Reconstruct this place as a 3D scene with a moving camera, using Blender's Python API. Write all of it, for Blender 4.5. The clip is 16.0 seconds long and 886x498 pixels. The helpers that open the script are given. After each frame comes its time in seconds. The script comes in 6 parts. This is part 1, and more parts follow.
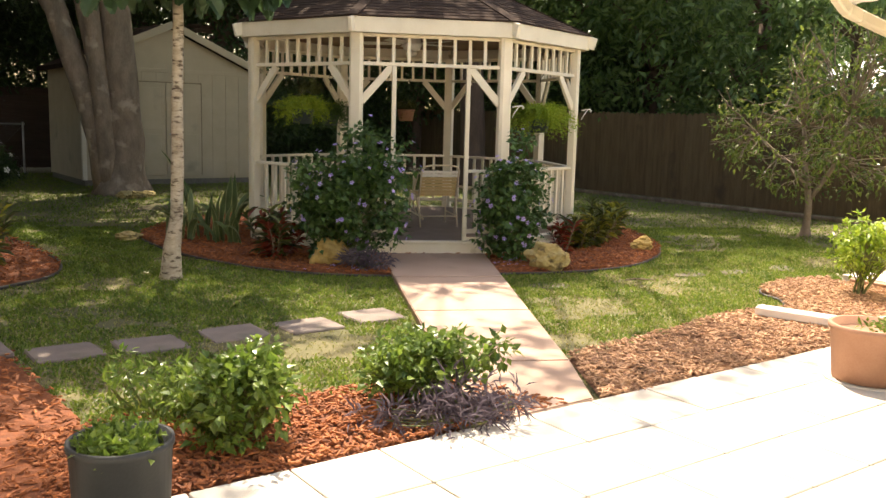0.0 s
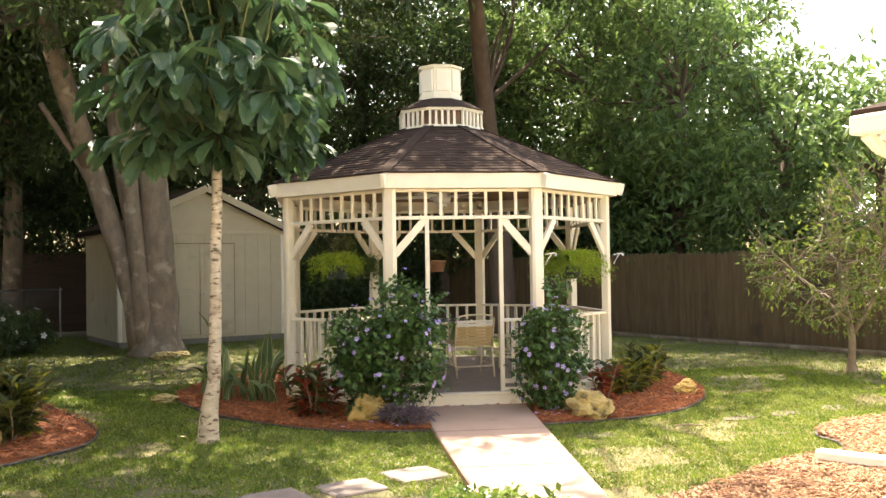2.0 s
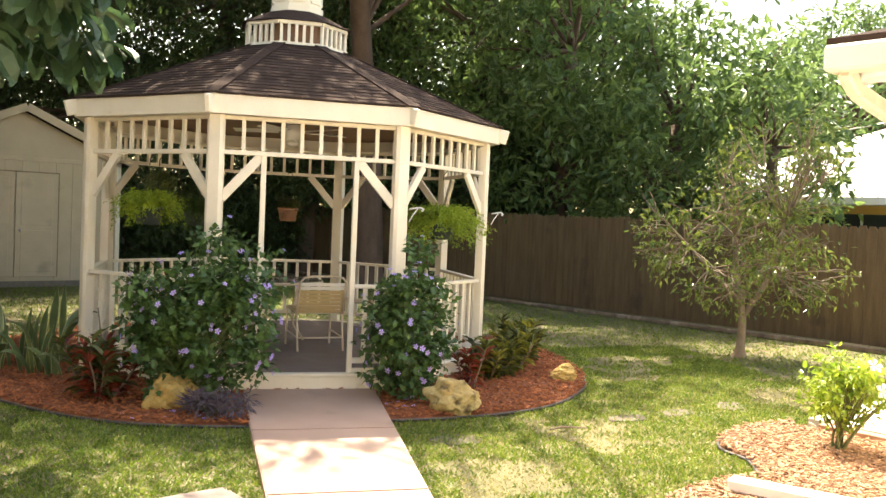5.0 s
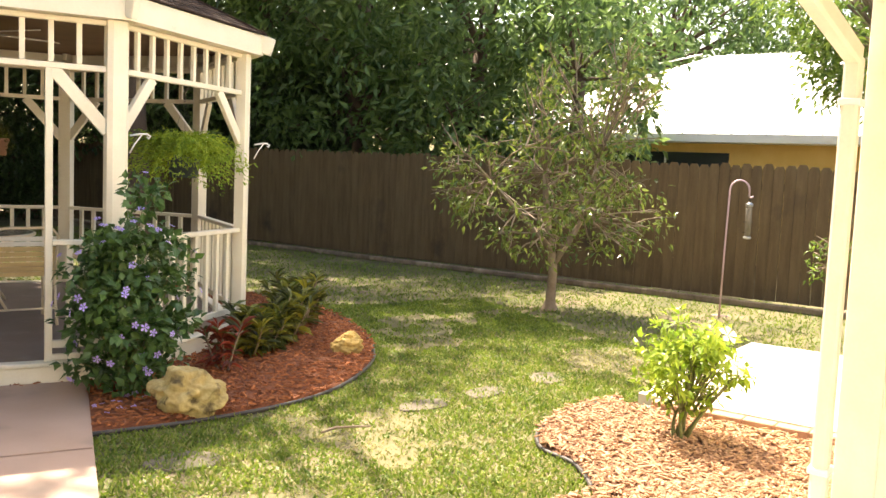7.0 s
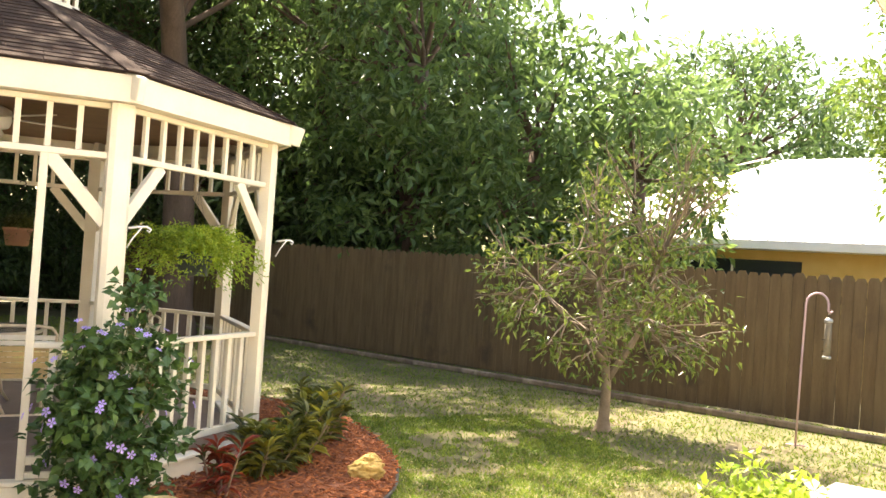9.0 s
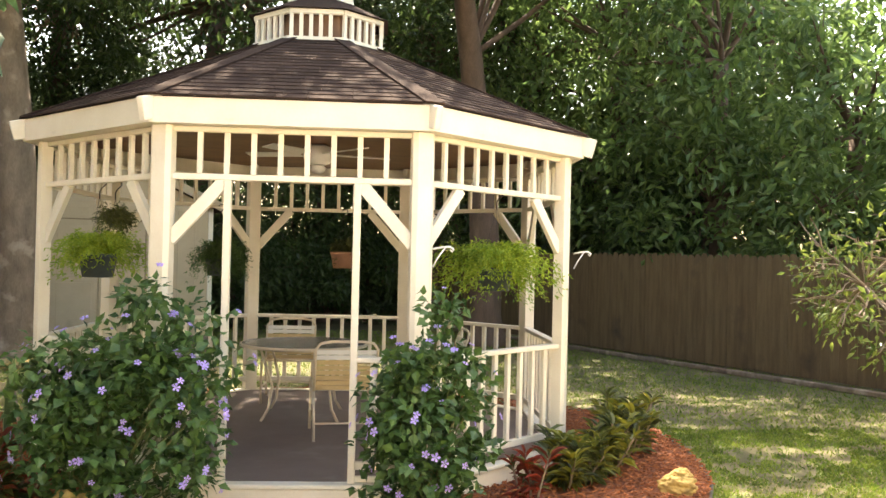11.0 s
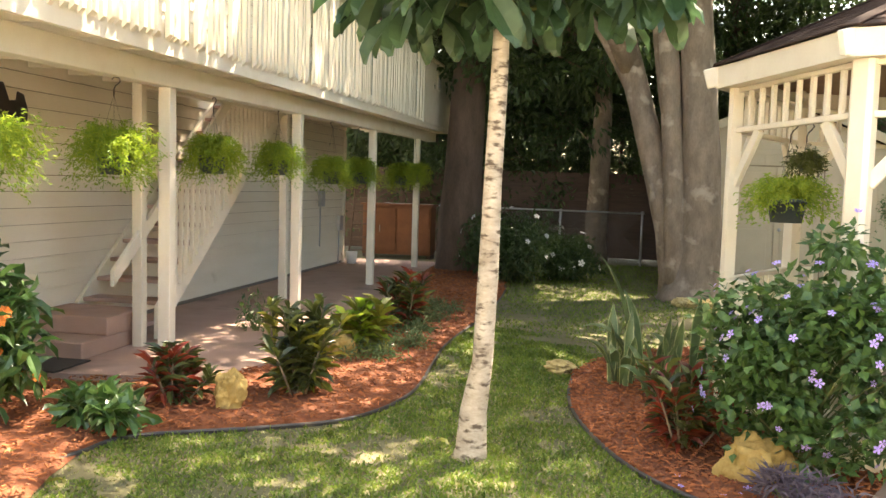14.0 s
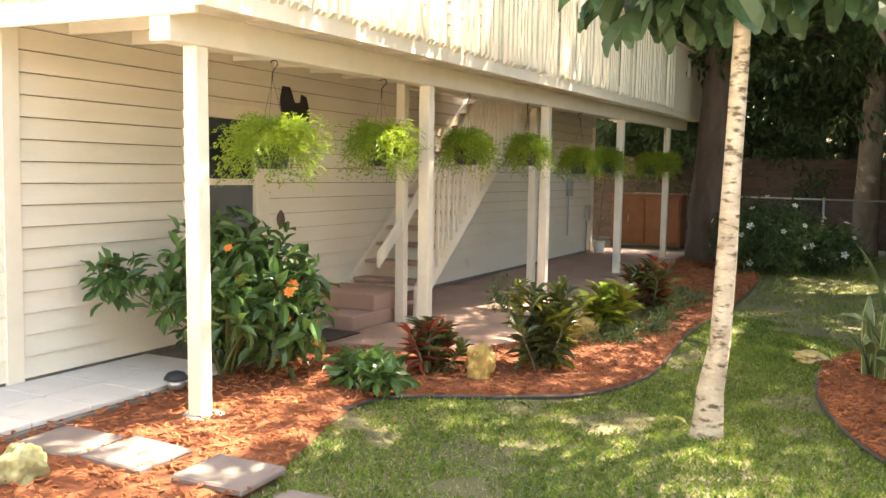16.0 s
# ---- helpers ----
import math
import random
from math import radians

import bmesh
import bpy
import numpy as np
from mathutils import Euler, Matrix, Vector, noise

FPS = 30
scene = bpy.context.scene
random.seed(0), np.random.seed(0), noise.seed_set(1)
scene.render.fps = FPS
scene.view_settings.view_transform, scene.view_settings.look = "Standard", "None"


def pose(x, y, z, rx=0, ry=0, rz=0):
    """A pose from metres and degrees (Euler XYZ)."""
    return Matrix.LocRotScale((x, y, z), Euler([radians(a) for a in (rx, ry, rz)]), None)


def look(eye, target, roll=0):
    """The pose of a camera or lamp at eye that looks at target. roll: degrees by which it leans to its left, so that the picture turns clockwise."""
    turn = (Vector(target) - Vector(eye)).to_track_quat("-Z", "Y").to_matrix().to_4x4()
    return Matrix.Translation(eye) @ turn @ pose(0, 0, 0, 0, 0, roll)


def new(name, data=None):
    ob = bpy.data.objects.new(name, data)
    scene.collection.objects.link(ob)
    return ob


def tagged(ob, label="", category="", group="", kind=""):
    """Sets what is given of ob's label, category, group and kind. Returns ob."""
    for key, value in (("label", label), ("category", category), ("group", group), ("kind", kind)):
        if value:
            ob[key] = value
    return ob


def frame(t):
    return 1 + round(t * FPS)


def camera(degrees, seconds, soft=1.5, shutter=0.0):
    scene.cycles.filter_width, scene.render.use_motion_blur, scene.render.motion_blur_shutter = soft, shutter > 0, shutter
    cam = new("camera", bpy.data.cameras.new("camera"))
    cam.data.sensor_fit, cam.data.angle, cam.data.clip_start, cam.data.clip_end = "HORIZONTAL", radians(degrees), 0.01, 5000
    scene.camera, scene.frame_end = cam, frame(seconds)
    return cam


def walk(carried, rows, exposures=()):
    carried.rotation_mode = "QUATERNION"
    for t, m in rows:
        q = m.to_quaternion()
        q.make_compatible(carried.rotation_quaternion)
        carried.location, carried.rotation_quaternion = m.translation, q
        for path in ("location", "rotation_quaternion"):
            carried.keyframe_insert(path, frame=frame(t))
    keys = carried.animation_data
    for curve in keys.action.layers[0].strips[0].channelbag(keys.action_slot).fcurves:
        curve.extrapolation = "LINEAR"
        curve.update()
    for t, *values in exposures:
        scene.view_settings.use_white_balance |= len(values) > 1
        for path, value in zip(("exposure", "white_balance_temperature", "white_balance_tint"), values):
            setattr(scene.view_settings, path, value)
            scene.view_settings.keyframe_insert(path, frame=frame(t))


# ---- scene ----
cam = camera(53.1, 16.0)
PATH = [
    (0, (-1.373, -10.026, 1.591), (-1.070, -8.070, 1.300), 1.5),
    (0.5, (-1.418, -10.097, 1.626), (-1.199, -8.121, 1.410), 0.9),
    (1, (-1.415, -10.091, 1.669), (-1.255, -8.102, 1.531), 0.7),
    (1.5, (-1.388, -10.037, 1.685), (-1.247, -8.042, 1.653), 0.4),
    (2, (-1.458, -9.952, 1.624), (-1.215, -7.967, 1.663), -0.9),
    (2.5, (-1.366, -9.677, 1.682), (-1.120, -7.692, 1.692), -0.3),
    (3, (-1.308, -9.424, 1.620), (-1.054, -7.441, 1.587), 1.4),
    (3.5, (-1.193, -9.058, 1.644), (-0.831, -7.092, 1.574), 1.7),
    (3.7, (-1.152, -8.959, 1.600), (-0.783, -6.994, 1.543), 2.0),
    (5.8, (-0.609, -7.431, 1.700), (0.084, -5.559, 1.574), 1.5),
    (6, (-0.511, -7.229, 1.691), (0.248, -5.387, 1.519), 1.3),
    (6.5, (-0.243, -6.741, 1.596), (0.758, -5.020, 1.405), 1.4),
    (7, (0.024, -6.459, 1.616), (0.947, -4.694, 1.433), 2.5),
    (7.5, (0.228, -6.138, 1.672), (1.232, -4.416, 1.503), 3.8),
    (8, (0.384, -5.924, 1.659), (1.346, -4.172, 1.598), 2.2),
    (8.2, (0.449, -5.892, 1.660), (1.369, -4.116, 1.636), 2.7),
    (10.3, (0.573, -5.821, 1.654), (1.088, -3.889, 1.672), 1.3),
    (10.5, (0.518, -5.871, 1.723), (0.933, -3.915, 1.724), 1.1),
    (11, (0.603, -5.847, 1.689), (0.735, -3.852, 1.707), 1.3),
    (11.5, (0.572, -5.937, 1.694), (0.465, -3.940, 1.668), 0.9),
    (12, (0.556, -5.839, 1.677), (0.198, -3.872, 1.629), 1.3),
    (12.5, (0.553, -5.815, 1.674), (-0.016, -3.899, 1.612), 1.9),
    (13, (0.537, -5.802, 1.680), (-0.241, -3.962, 1.593), 1.7),
    (13.5, (0.499, -5.767, 1.672), (-0.532, -4.059, 1.538), 1.7),
    (14, (0.428, -5.761, 1.661), (-0.781, -4.174, 1.521), 1.9),
    (14.5, (0.376, -5.758, 1.656), (-0.964, -4.278, 1.536), 1.5),
    (15, (0.476, -5.804, 1.659), (-1.055, -4.522, 1.565), 2.6),
    (15.5, (0.606, -5.847, 1.654), (-0.987, -4.648, 1.485), 2.3),
    (16, (0.743, -5.997, 1.633), (-0.856, -4.810, 1.460), 1.2),
]
EXPOSURES = [(t, s, 7400, 14) for t, s in ((0.0, 1.55), (0.5, 1.38), (1.0, 1.4), (1.5, 1.9), (2.5, 2.42), (3.5, 2.4), (6.0, 2.14), (8.0, 2.26), (10.5, 2.58), (11.5, 2.5), (12.0, 2.4), (12.5, 2.5), (13.0, 2.72), (14.0, 2.98), (15.0, 3.12), (16.0, 3.05))]
walk(cam, [(t, look(eye, target, roll)) for t, eye, target, roll in PATH], EXPOSURES)

# ---- light ----
world = bpy.data.worlds.new("sky")
scene.world = world
world.use_nodes = True
SUN_ELEV, SUN_AZ = 57.0, 2.0          # azimuth: degrees from +y towards +x
wn = world.node_tree.nodes
sky = wn.new("ShaderNodeTexSky")
sky.sky_type = 'NISHITA'
sky.sun_disc = False
sky.sun_elevation = radians(SUN_ELEV)
sky.sun_rotation = radians(SUN_AZ)
sky.dust_density = 3.0
sky.air_density = 1.4
wn["Background"].inputs[1].default_value = 0.11
world.node_tree.links.new(sky.outputs[0], wn["Background"].inputs[0])
sun_dir = Vector((math.sin(radians(SUN_AZ)) * math.cos(radians(SUN_ELEV)), math.cos(radians(SUN_AZ)) * math.cos(radians(SUN_ELEV)), math.sin(radians(SUN_ELEV))))
sun_data = bpy.data.lights.new("sun", 'SUN')
sun_data.energy, sun_data.angle, sun_data.color = 4.6, radians(0.6), (1.0, 0.93, 0.8)
sun = new("sun", sun_data)
sun.matrix_world = look(sun_dir * 40, (0, 0, 0))

# ---- materials ----
MATS = {}


def surface(name, c1, c2, rough=0.7, scale=8.0, fine=60.0, bump=0.25, metal=0.0, spots=None, stretch=(1, 1, 1), island=False, glow=0.0, spot_stretch=None):
    """Two-scale noise between two colours, fine relief, optional stains (colour, scale, amount)."""
    m = bpy.data.materials.new(name)
    m.use_nodes = True
    nt = m.node_tree
    n, k = nt.nodes, nt.links
    bs = n["Principled BSDF"]
    bs.inputs["Roughness"].default_value = rough
    bs.inputs["Metallic"].default_value = metal
    tc = n.new("ShaderNodeTexCoord")
    mp = n.new("ShaderNodeMapping")
    mp.inputs["Scale"].default_value = stretch
    k.new(tc.outputs["Object"], mp.inputs[0])
    a = n.new("ShaderNodeTexNoise")
    a.inputs["Scale"].default_value, a.inputs["Detail"].default_value = scale, 4
    b = n.new("ShaderNodeTexNoise")
    b.inputs["Scale"].default_value, b.inputs["Detail"].default_value = fine, 3
    for t in (a, b):
        k.new(mp.outputs[0], t.inputs["Vector"])
    add = n.new("ShaderNodeMath")
    add.operation = 'MULTIPLY_ADD'
    add.inputs[1].default_value = 0.45
    k.new(b.outputs["Fac"], add.inputs[0])
    k.new(a.outputs["Fac"], add.inputs[2])
    ramp = n.new("ShaderNodeMapRange")
    ramp.inputs["From Min"].default_value, ramp.inputs["From Max"].default_value = 0.5, 0.95
    k.new(add.outputs[0], ramp.inputs["Value"])
    mix = n.new("ShaderNodeMix")
    mix.data_type = 'RGBA'
    mix.inputs["A"].default_value, mix.inputs["B"].default_value = (*c1, 1), (*c2, 1)
    if island:
        g = n.new("ShaderNodeNewGeometry")
        mm = n.new("ShaderNodeMath")
        mm.operation = 'MULTIPLY_ADD'
        mm.inputs[1].default_value = 0.45
        k.new(ramp.outputs[0], mm.inputs[0])
        m2 = n.new("ShaderNodeMath")
        m2.operation = 'MULTIPLY'
        m2.inputs[1].default_value = 0.65
        k.new(g.outputs["Random Per Island"], m2.inputs[0])
        k.new(m2.outputs[0], mm.inputs[2])
        k.new(mm.outputs[0], mix.inputs["Factor"])
    else:
        oi = n.new("ShaderNodeObjectInfo")
        mm = n.new("ShaderNodeMath")
        mm.operation = 'MULTIPLY_ADD'
        mm.inputs[1].default_value = 0.3
        k.new(oi.outputs["Random"], mm.inputs[0])
        m2 = n.new("ShaderNodeMath")
        m2.operation = 'MULTIPLY'
        m2.inputs[1].default_value = 0.8
        k.new(ramp.outputs[0], m2.inputs[0])
        k.new(m2.outputs[0], mm.inputs[2])
        k.new(mm.outputs[0], mix.inputs["Factor"])
    out = mix.outputs["Result"]
    if spots:
        col, sc, lo = spots
        s = n.new("ShaderNodeTexNoise")
        s.inputs["Scale"].default_value, s.inputs["Detail"].default_value = sc, 6
        sp = n.new("ShaderNodeMapping")
        sp.inputs["Scale"].default_value = spot_stretch or (1, 1, 1)
        k.new(tc.outputs["Object"], sp.inputs[0])
        k.new(sp.outputs[0], s.inputs["Vector"])
        sr = n.new("ShaderNodeMapRange")
        sr.inputs["From Min"].default_value, sr.inputs["From Max"].default_value = lo, lo + 0.12
        k.new(s.outputs["Fac"], sr.inputs["Value"])
        sm = n.new("ShaderNodeMix")
        sm.data_type = 'RGBA'
        sm.inputs["B"].default_value = (*col, 1)
        k.new(sr.outputs[0], sm.inputs["Factor"])
        k.new(out, sm.inputs["A"])
        out = sm.outputs["Result"]
    k.new(out, bs.inputs["Base Color"])
    if bump:
        bp = n.new("ShaderNodeBump")
        bp.inputs["Strength"].default_value, bp.inputs["Distance"].default_value = bump, 0.01
        k.new(add.outputs[0], bp.inputs["Height"])
        k.new(bp.outputs[0], bs.inputs["Normal"])
    if glow:
        tr = n.new("ShaderNodeBsdfTranslucent")
        ms = n.new("ShaderNodeMixShader")
        ms.inputs[0].default_value = glow
        k.new(out, tr.inputs["Color"])
        k.new(bs.outputs[0], ms.inputs[1])
        k.new(tr.outputs[0], ms.inputs[2])
        k.new(ms.outputs[0], n["Material Output"].inputs["Surface"])
    MATS[name] = m
    return m


def leafy(name, c1, c2, rough=0.45, glow=0.35):
    return surface(name, c1, c2, rough, 3.0, 25.0, 0.0, island=True, glow=glow)


CREAM = surface("cream_paint", (0.74, 0.67, 0.52), (0.82, 0.76, 0.62), 0.55, 5, 70, 0.12, spots=((0.5, 0.42, 0.28), 3.0, 0.68))
SIDING = surface("siding_paint", (0.77, 0.7, 0.56), (0.84, 0.78, 0.65), 0.6, 3, 45, 0.12, stretch=(1, 0.3, 2), spots=((0.58, 0.5, 0.36), 1.6, 0.68))
SHEDP = surface("shed_paint", (0.47, 0.385, 0.25), (0.55, 0.455, 0.31), 0.65, 3, 45, 0.12, spots=((0.36, 0.3, 0.2), 1.4, 0.62))
SHINGLE = surface("shingle", (0.03, 0.019, 0.014), (0.06, 0.039, 0.03), 0.95, 9, 220, 0.6, island=True)
CEILW = surface("ceiling_wood", (0.16, 0.08, 0.04), (0.26, 0.14, 0.07), 0.6, 4, 40, 0.2)
FLOORP = surface("deck_floor_paint", (0.16, 0.115, 0.095), (0.21, 0.155, 0.13), 0.55, 4, 60, 0.15, spots=((0.25, 0.2, 0.17), 3, 0.62))
CONC = surface("tan_concrete", (0.385, 0.26, 0.193), (0.45, 0.312, 0.238), 0.8, 2.5, 120, 0.25, spots=((0.3, 0.22, 0.17), 1.8, 0.6))
PATIO = surface("terracotta_concrete", (0.36, 0.225, 0.165), (0.46, 0.305, 0.235), 0.7, 2.5, 100, 0.25, spots=((0.28, 0.19, 0.145), 1.5, 0.6))
TILE = surface("pale_paver", (0.46, 0.42, 0.36), (0.56, 0.52, 0.45), 0.75, 3, 130, 0.2, spots=((0.38, 0.34, 0.28), 2.2, 0.63))
# copy of TILE with the walk's and side patio's brightness put into the colour
BRIGHTTILE = surface("brightened_pale_paver", (0.6, 0.56, 0.49), (0.7, 0.66, 0.58), 0.75, 3, 130, 0.2, spots=((0.48, 0.43, 0.36), 2.2, 0.63))
# dark brown that puts the shade of lap and door gaps into the colour
SHADOWGAP = surface("gap_shade", (0.2, 0.15, 0.09), (0.28, 0.21, 0.13), 0.9, 8, 60, 0.2)
TABLEG = surface("pebbled_glass", (0.3, 0.27, 0.23), (0.38, 0.35, 0.3), 0.18, 40, 200, 0.15)
FLAG = surface("lawn_flagstone", (0.095, 0.077, 0.052), (0.15, 0.125, 0.09), 0.95, 6, 90, 0.4, spots=((0.08, 0.075, 0.04), 4, 0.52))
JOINT = surface("joint_sand", (0.16, 0.14, 0.11), (0.24, 0.21, 0.17), 0.95, 20, 150, 0.3)
STONE = surface("stepping_stone", (0.155, 0.122, 0.103), (0.235, 0.188, 0.162), 0.88, 6, 140, 0.3, spots=((0.13, 0.115, 0.085), 3, 0.58))
SHINGLE.node_tree.nodes["Principled BSDF"].inputs["Specular IOR Level"].default_value = 0.1
FENCE = surface("fence_wood", (0.1, 0.062, 0.028), (0.175, 0.118, 0.058), 0.85, 3, 40, 0.35, stretch=(4, 4, 0.5), spots=((0.07, 0.047, 0.028), 1.2, 0.6))
OLDFENCE = surface("old_fence_wood", (0.065, 0.04, 0.03), (0.115, 0.076, 0.056), 0.9, 3, 40, 0.35, stretch=(0.6, 0.6, 5))
MULCH = surface("mulch_bed", (0.085, 0.025, 0.009), (0.24, 0.07, 0.02), 0.9, 25, 110, 1.0)
CHIP = surface("mulch_chip", (0.1, 0.03, 0.011), (0.43, 0.14, 0.042), 0.85, 20, 120, 0.3, island=True)
# wing bed: chips and ground paler than CHIP and MULCH
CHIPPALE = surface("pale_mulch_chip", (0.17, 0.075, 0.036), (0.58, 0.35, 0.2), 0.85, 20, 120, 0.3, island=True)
MULCHP = surface("pale_mulch_bed", (0.12, 0.05, 0.025), (0.3, 0.15, 0.08), 0.9, 25, 110, 1.0)
SOIL = surface("lawn_ground", (0.07, 0.075, 0.025), (0.155, 0.13, 0.06), 0.95, 1.2, 70, 0.7, spots=((0.18, 0.14, 0.085), 1.3, 0.56))
GRASS = leafy("grass_blade", (0.05, 0.115, 0.012), (0.25, 0.32, 0.045), 0.5, 0.4)
DRYGRASS = leafy("dry_grass_blade", (0.2, 0.23, 0.06), (0.45, 0.4, 0.18), 0.6, 0.4)
BARK = surface("grey_bark", (0.115, 0.083, 0.055), (0.27, 0.205, 0.145), 0.9, 7, 45, 1.0, stretch=(1, 1, 0.4), spots=((0.38, 0.31, 0.23), 3.4, 0.57))
BARKD = surface("dark_bark", (0.075, 0.05, 0.035), (0.16, 0.105, 0.075), 0.95, 6, 50, 0.9, stretch=(1, 1, 0.3))
BARKW = surface("pale_bark", (0.36, 0.285, 0.2), (0.66, 0.58, 0.45), 0.85, 6, 34, 0.8, stretch=(1, 1, 1.8), spots=((0.12, 0.085, 0.055), 11.0, 0.525), spot_stretch=(1, 1, 2.4))
TWIG = surface("twig", (0.17, 0.12, 0.08), (0.28, 0.22, 0.16), 0.9, 10, 60, 0.4)
STEM = surface("green_stem", (0.09, 0.13, 0.03), (0.16, 0.15, 0.06), 0.7, 10, 60, 0.2)
L_HEDGE = leafy("hedge_leaf", (0.04, 0.088, 0.03), (0.21, 0.31, 0.09), 0.32, 0.45)
L_DARK = leafy("dark_tree_leaf", (0.02, 0.046, 0.014), (0.085, 0.135, 0.036), 0.4, 0.35)
L_BUSH = leafy("flower_bush_leaf", (0.025, 0.068, 0.02), (0.115, 0.21, 0.05), 0.4, 0.3)
L_BIG = leafy("broad_leaf", (0.022, 0.06, 0.024), (0.085, 0.15, 0.06), 0.4, 0.35)
L_YEL = leafy("lime_leaf", (0.12, 0.24, 0.02), (0.4, 0.5, 0.06), 0.4, 0.45)
L_ORANGEB = leafy("glossy_leaf", (0.03, 0.08, 0.022), (0.11, 0.2, 0.05), 0.3, 0.25)
L_FERN = leafy("fern_frond", (0.11, 0.24, 0.02), (0.42, 0.5, 0.05), 0.5, 0.45)
L_CROT = leafy("croton_leaf", (0.022, 0.04, 0.015), (0.13, 0.145, 0.03), 0.35, 0.25)
L_CROTR = leafy("red_croton_leaf", (0.06, 0.02, 0.014), (0.4, 0.06, 0.025), 0.35, 0.3)
L_CROTY = leafy("yellow_croton_leaf", (0.06, 0.1, 0.016), (0.33, 0.3, 0.04), 0.35, 0.35)
L_SNAKE = leafy("snake_leaf", (0.05, 0.095, 0.03), (0.2, 0.27, 0.1), 0.35, 0.2)
L_SNAKEP = leafy("snake_leaf_margin", (0.3, 0.34, 0.14), (0.48, 0.5, 0.24), 0.4, 0.2)
L_PURP = leafy("purple_leaf", (0.06, 0.045, 0.06), (0.2, 0.16, 0.19), 0.5, 0.25)
L_ORCH = leafy("orchard_leaf", (0.045, 0.1, 0.016), (0.22, 0.31, 0.05), 0.35, 0.4)
L_FRUIT = leafy("fruit_tree_leaf", (0.035, 0.08, 0.016), (0.26, 0.32, 0.06), 0.3, 0.4)
PETAL = leafy("violet_petal", (0.36, 0.27, 0.85), (0.62, 0.48, 0.95), 0.6, 0.35)
PETALO = leafy("orange_petal", (0.75, 0.12, 0.02), (0.95, 0.3, 0.05), 0.6, 0.35)
PETALW = leafy("white_petal", (0.75, 0.72, 0.68), (0.85, 0.83, 0.8), 0.6, 0.3)
ROCK = surface("limestone", (0.3, 0.205, 0.065), (0.56, 0.45, 0.2), 0.9, 6, 60, 0.8, spots=((0.1, 0.07, 0.028), 9, 0.55))
ROCKY = surface("ochre_rock", (0.3, 0.19, 0.05), (0.54, 0.38, 0.125), 0.9, 7, 60, 0.8, spots=((0.14, 0.1, 0.045), 5, 0.58))
ROCKG = surface("mossy_rock", (0.16, 0.16, 0.05), (0.38, 0.35, 0.17), 0.9, 7, 60, 0.8, spots=((0.5, 0.46, 0.37), 6, 0.62))
PLASTIC = surface("black_edging_plastic", (0.03, 0.026, 0.023), (0.075, 0.066, 0.058), 0.55, 8, 80, 0.1, spots=((0.12, 0.09, 0.06), 5, 0.58))
DARKPOT = surface("grey_pot", (0.014, 0.017, 0.018), (0.026, 0.03, 0.032), 0.6, 6, 90, 0.15)
TERRA = surface("terracotta", (0.33, 0.165, 0.1), (0.42, 0.23, 0.15), 0.8, 6, 90, 0.2)
POTG = surface("green_basket", (0.035, 0.05, 0.05), (0.07, 0.09, 0.09), 0.5, 8, 80, 0.1)
WIRE = surface("dark_wire", (0.03, 0.025, 0.02), (0.07, 0.06, 0.05), 0.5, 10, 80, 0.1, metal=0.7)
PINKM = surface("painted_hook", (0.4, 0.26, 0.3), (0.52, 0.38, 0.42), 0.45, 8, 80, 0.1, metal=0.3)
GALV = surface("galvanised", (0.4, 0.4, 0.4), (0.55, 0.55, 0.54), 0.4, 10, 80, 0.1, metal=0.8)
WHITE = surface("white_enamel", (0.74, 0.72, 0.67), (0.82, 0.8, 0.76), 0.4, 5, 60, 0.06)
STRAP = surface("vinyl_strap", (0.5, 0.36, 0.17), (0.6, 0.45, 0.23), 0.45, 5, 60, 0.06)
STRAPW = surface("white_vinyl_strap", (0.76, 0.73, 0.66), (0.82, 0.8, 0.74), 0.45, 5, 60, 0.06)
TUBE = surface("beige_tube", (0.6, 0.5, 0.36), (0.7, 0.6, 0.44), 0.35, 5, 60, 0.05, metal=0.2)
STUCCO = surface("yellow_stucco", (0.62, 0.42, 0.14), (0.7, 0.5, 0.2), 0.85, 4, 90, 0.3)
ROOFW = surface("white_roof", (0.78, 0.78, 0.77), (0.84, 0.84, 0.83), 0.5, 2, 30, 0.1)
BLACK = surface("black_metal", (0.015, 0.014, 0.013), (0.035, 0.03, 0.028), 0.55, 8, 60, 0.2)
ORANGEW = surface("orange_brown_wood", (0.13, 0.047, 0.017), (0.21, 0.082, 0.032), 0.7, 4, 40, 0.2)
BRICK = surface("edge_brick", (0.36, 0.2, 0.13), (0.5, 0.31, 0.21), 0.85, 8, 90, 0.4)
GREYPANE = surface("screen_mesh", (0.1, 0.11, 0.115), (0.16, 0.17, 0.175), 0.35, 3, 200, 0.05)
PANE = bpy.data.materials.new("window_glass")
PANE.use_nodes = True
pb = PANE.node_tree.nodes["Principled BSDF"]
pb.inputs["Base Color"].default_value = (0.03, 0.035, 0.04, 1)
pb.inputs["Roughness"].default_value = 0.06


# ---- mesh helpers ----
def mesh_object(name, bm, material, parent=None, m=None, label=""):
    me = bpy.data.meshes.new(name)
    bm.to_mesh(me)
    bm.free()
    me.materials.append(material)
    ob = new(name, me)
    if parent:
        ob.parent = parent
    if m is not None:
        ob.matrix_basis = m
    if label:
        ob["label"] = label
    return ob


def part(name, bm, material, parent, label="", m=None):
    return mesh_object(name, bm, material, parent, m, label)


def thing(name, m, label, category, group="", kind=""):
    return tagged(new(name), label, category, group, kind) if m is None else place(tagged(new(name), label, category, group, kind), m)


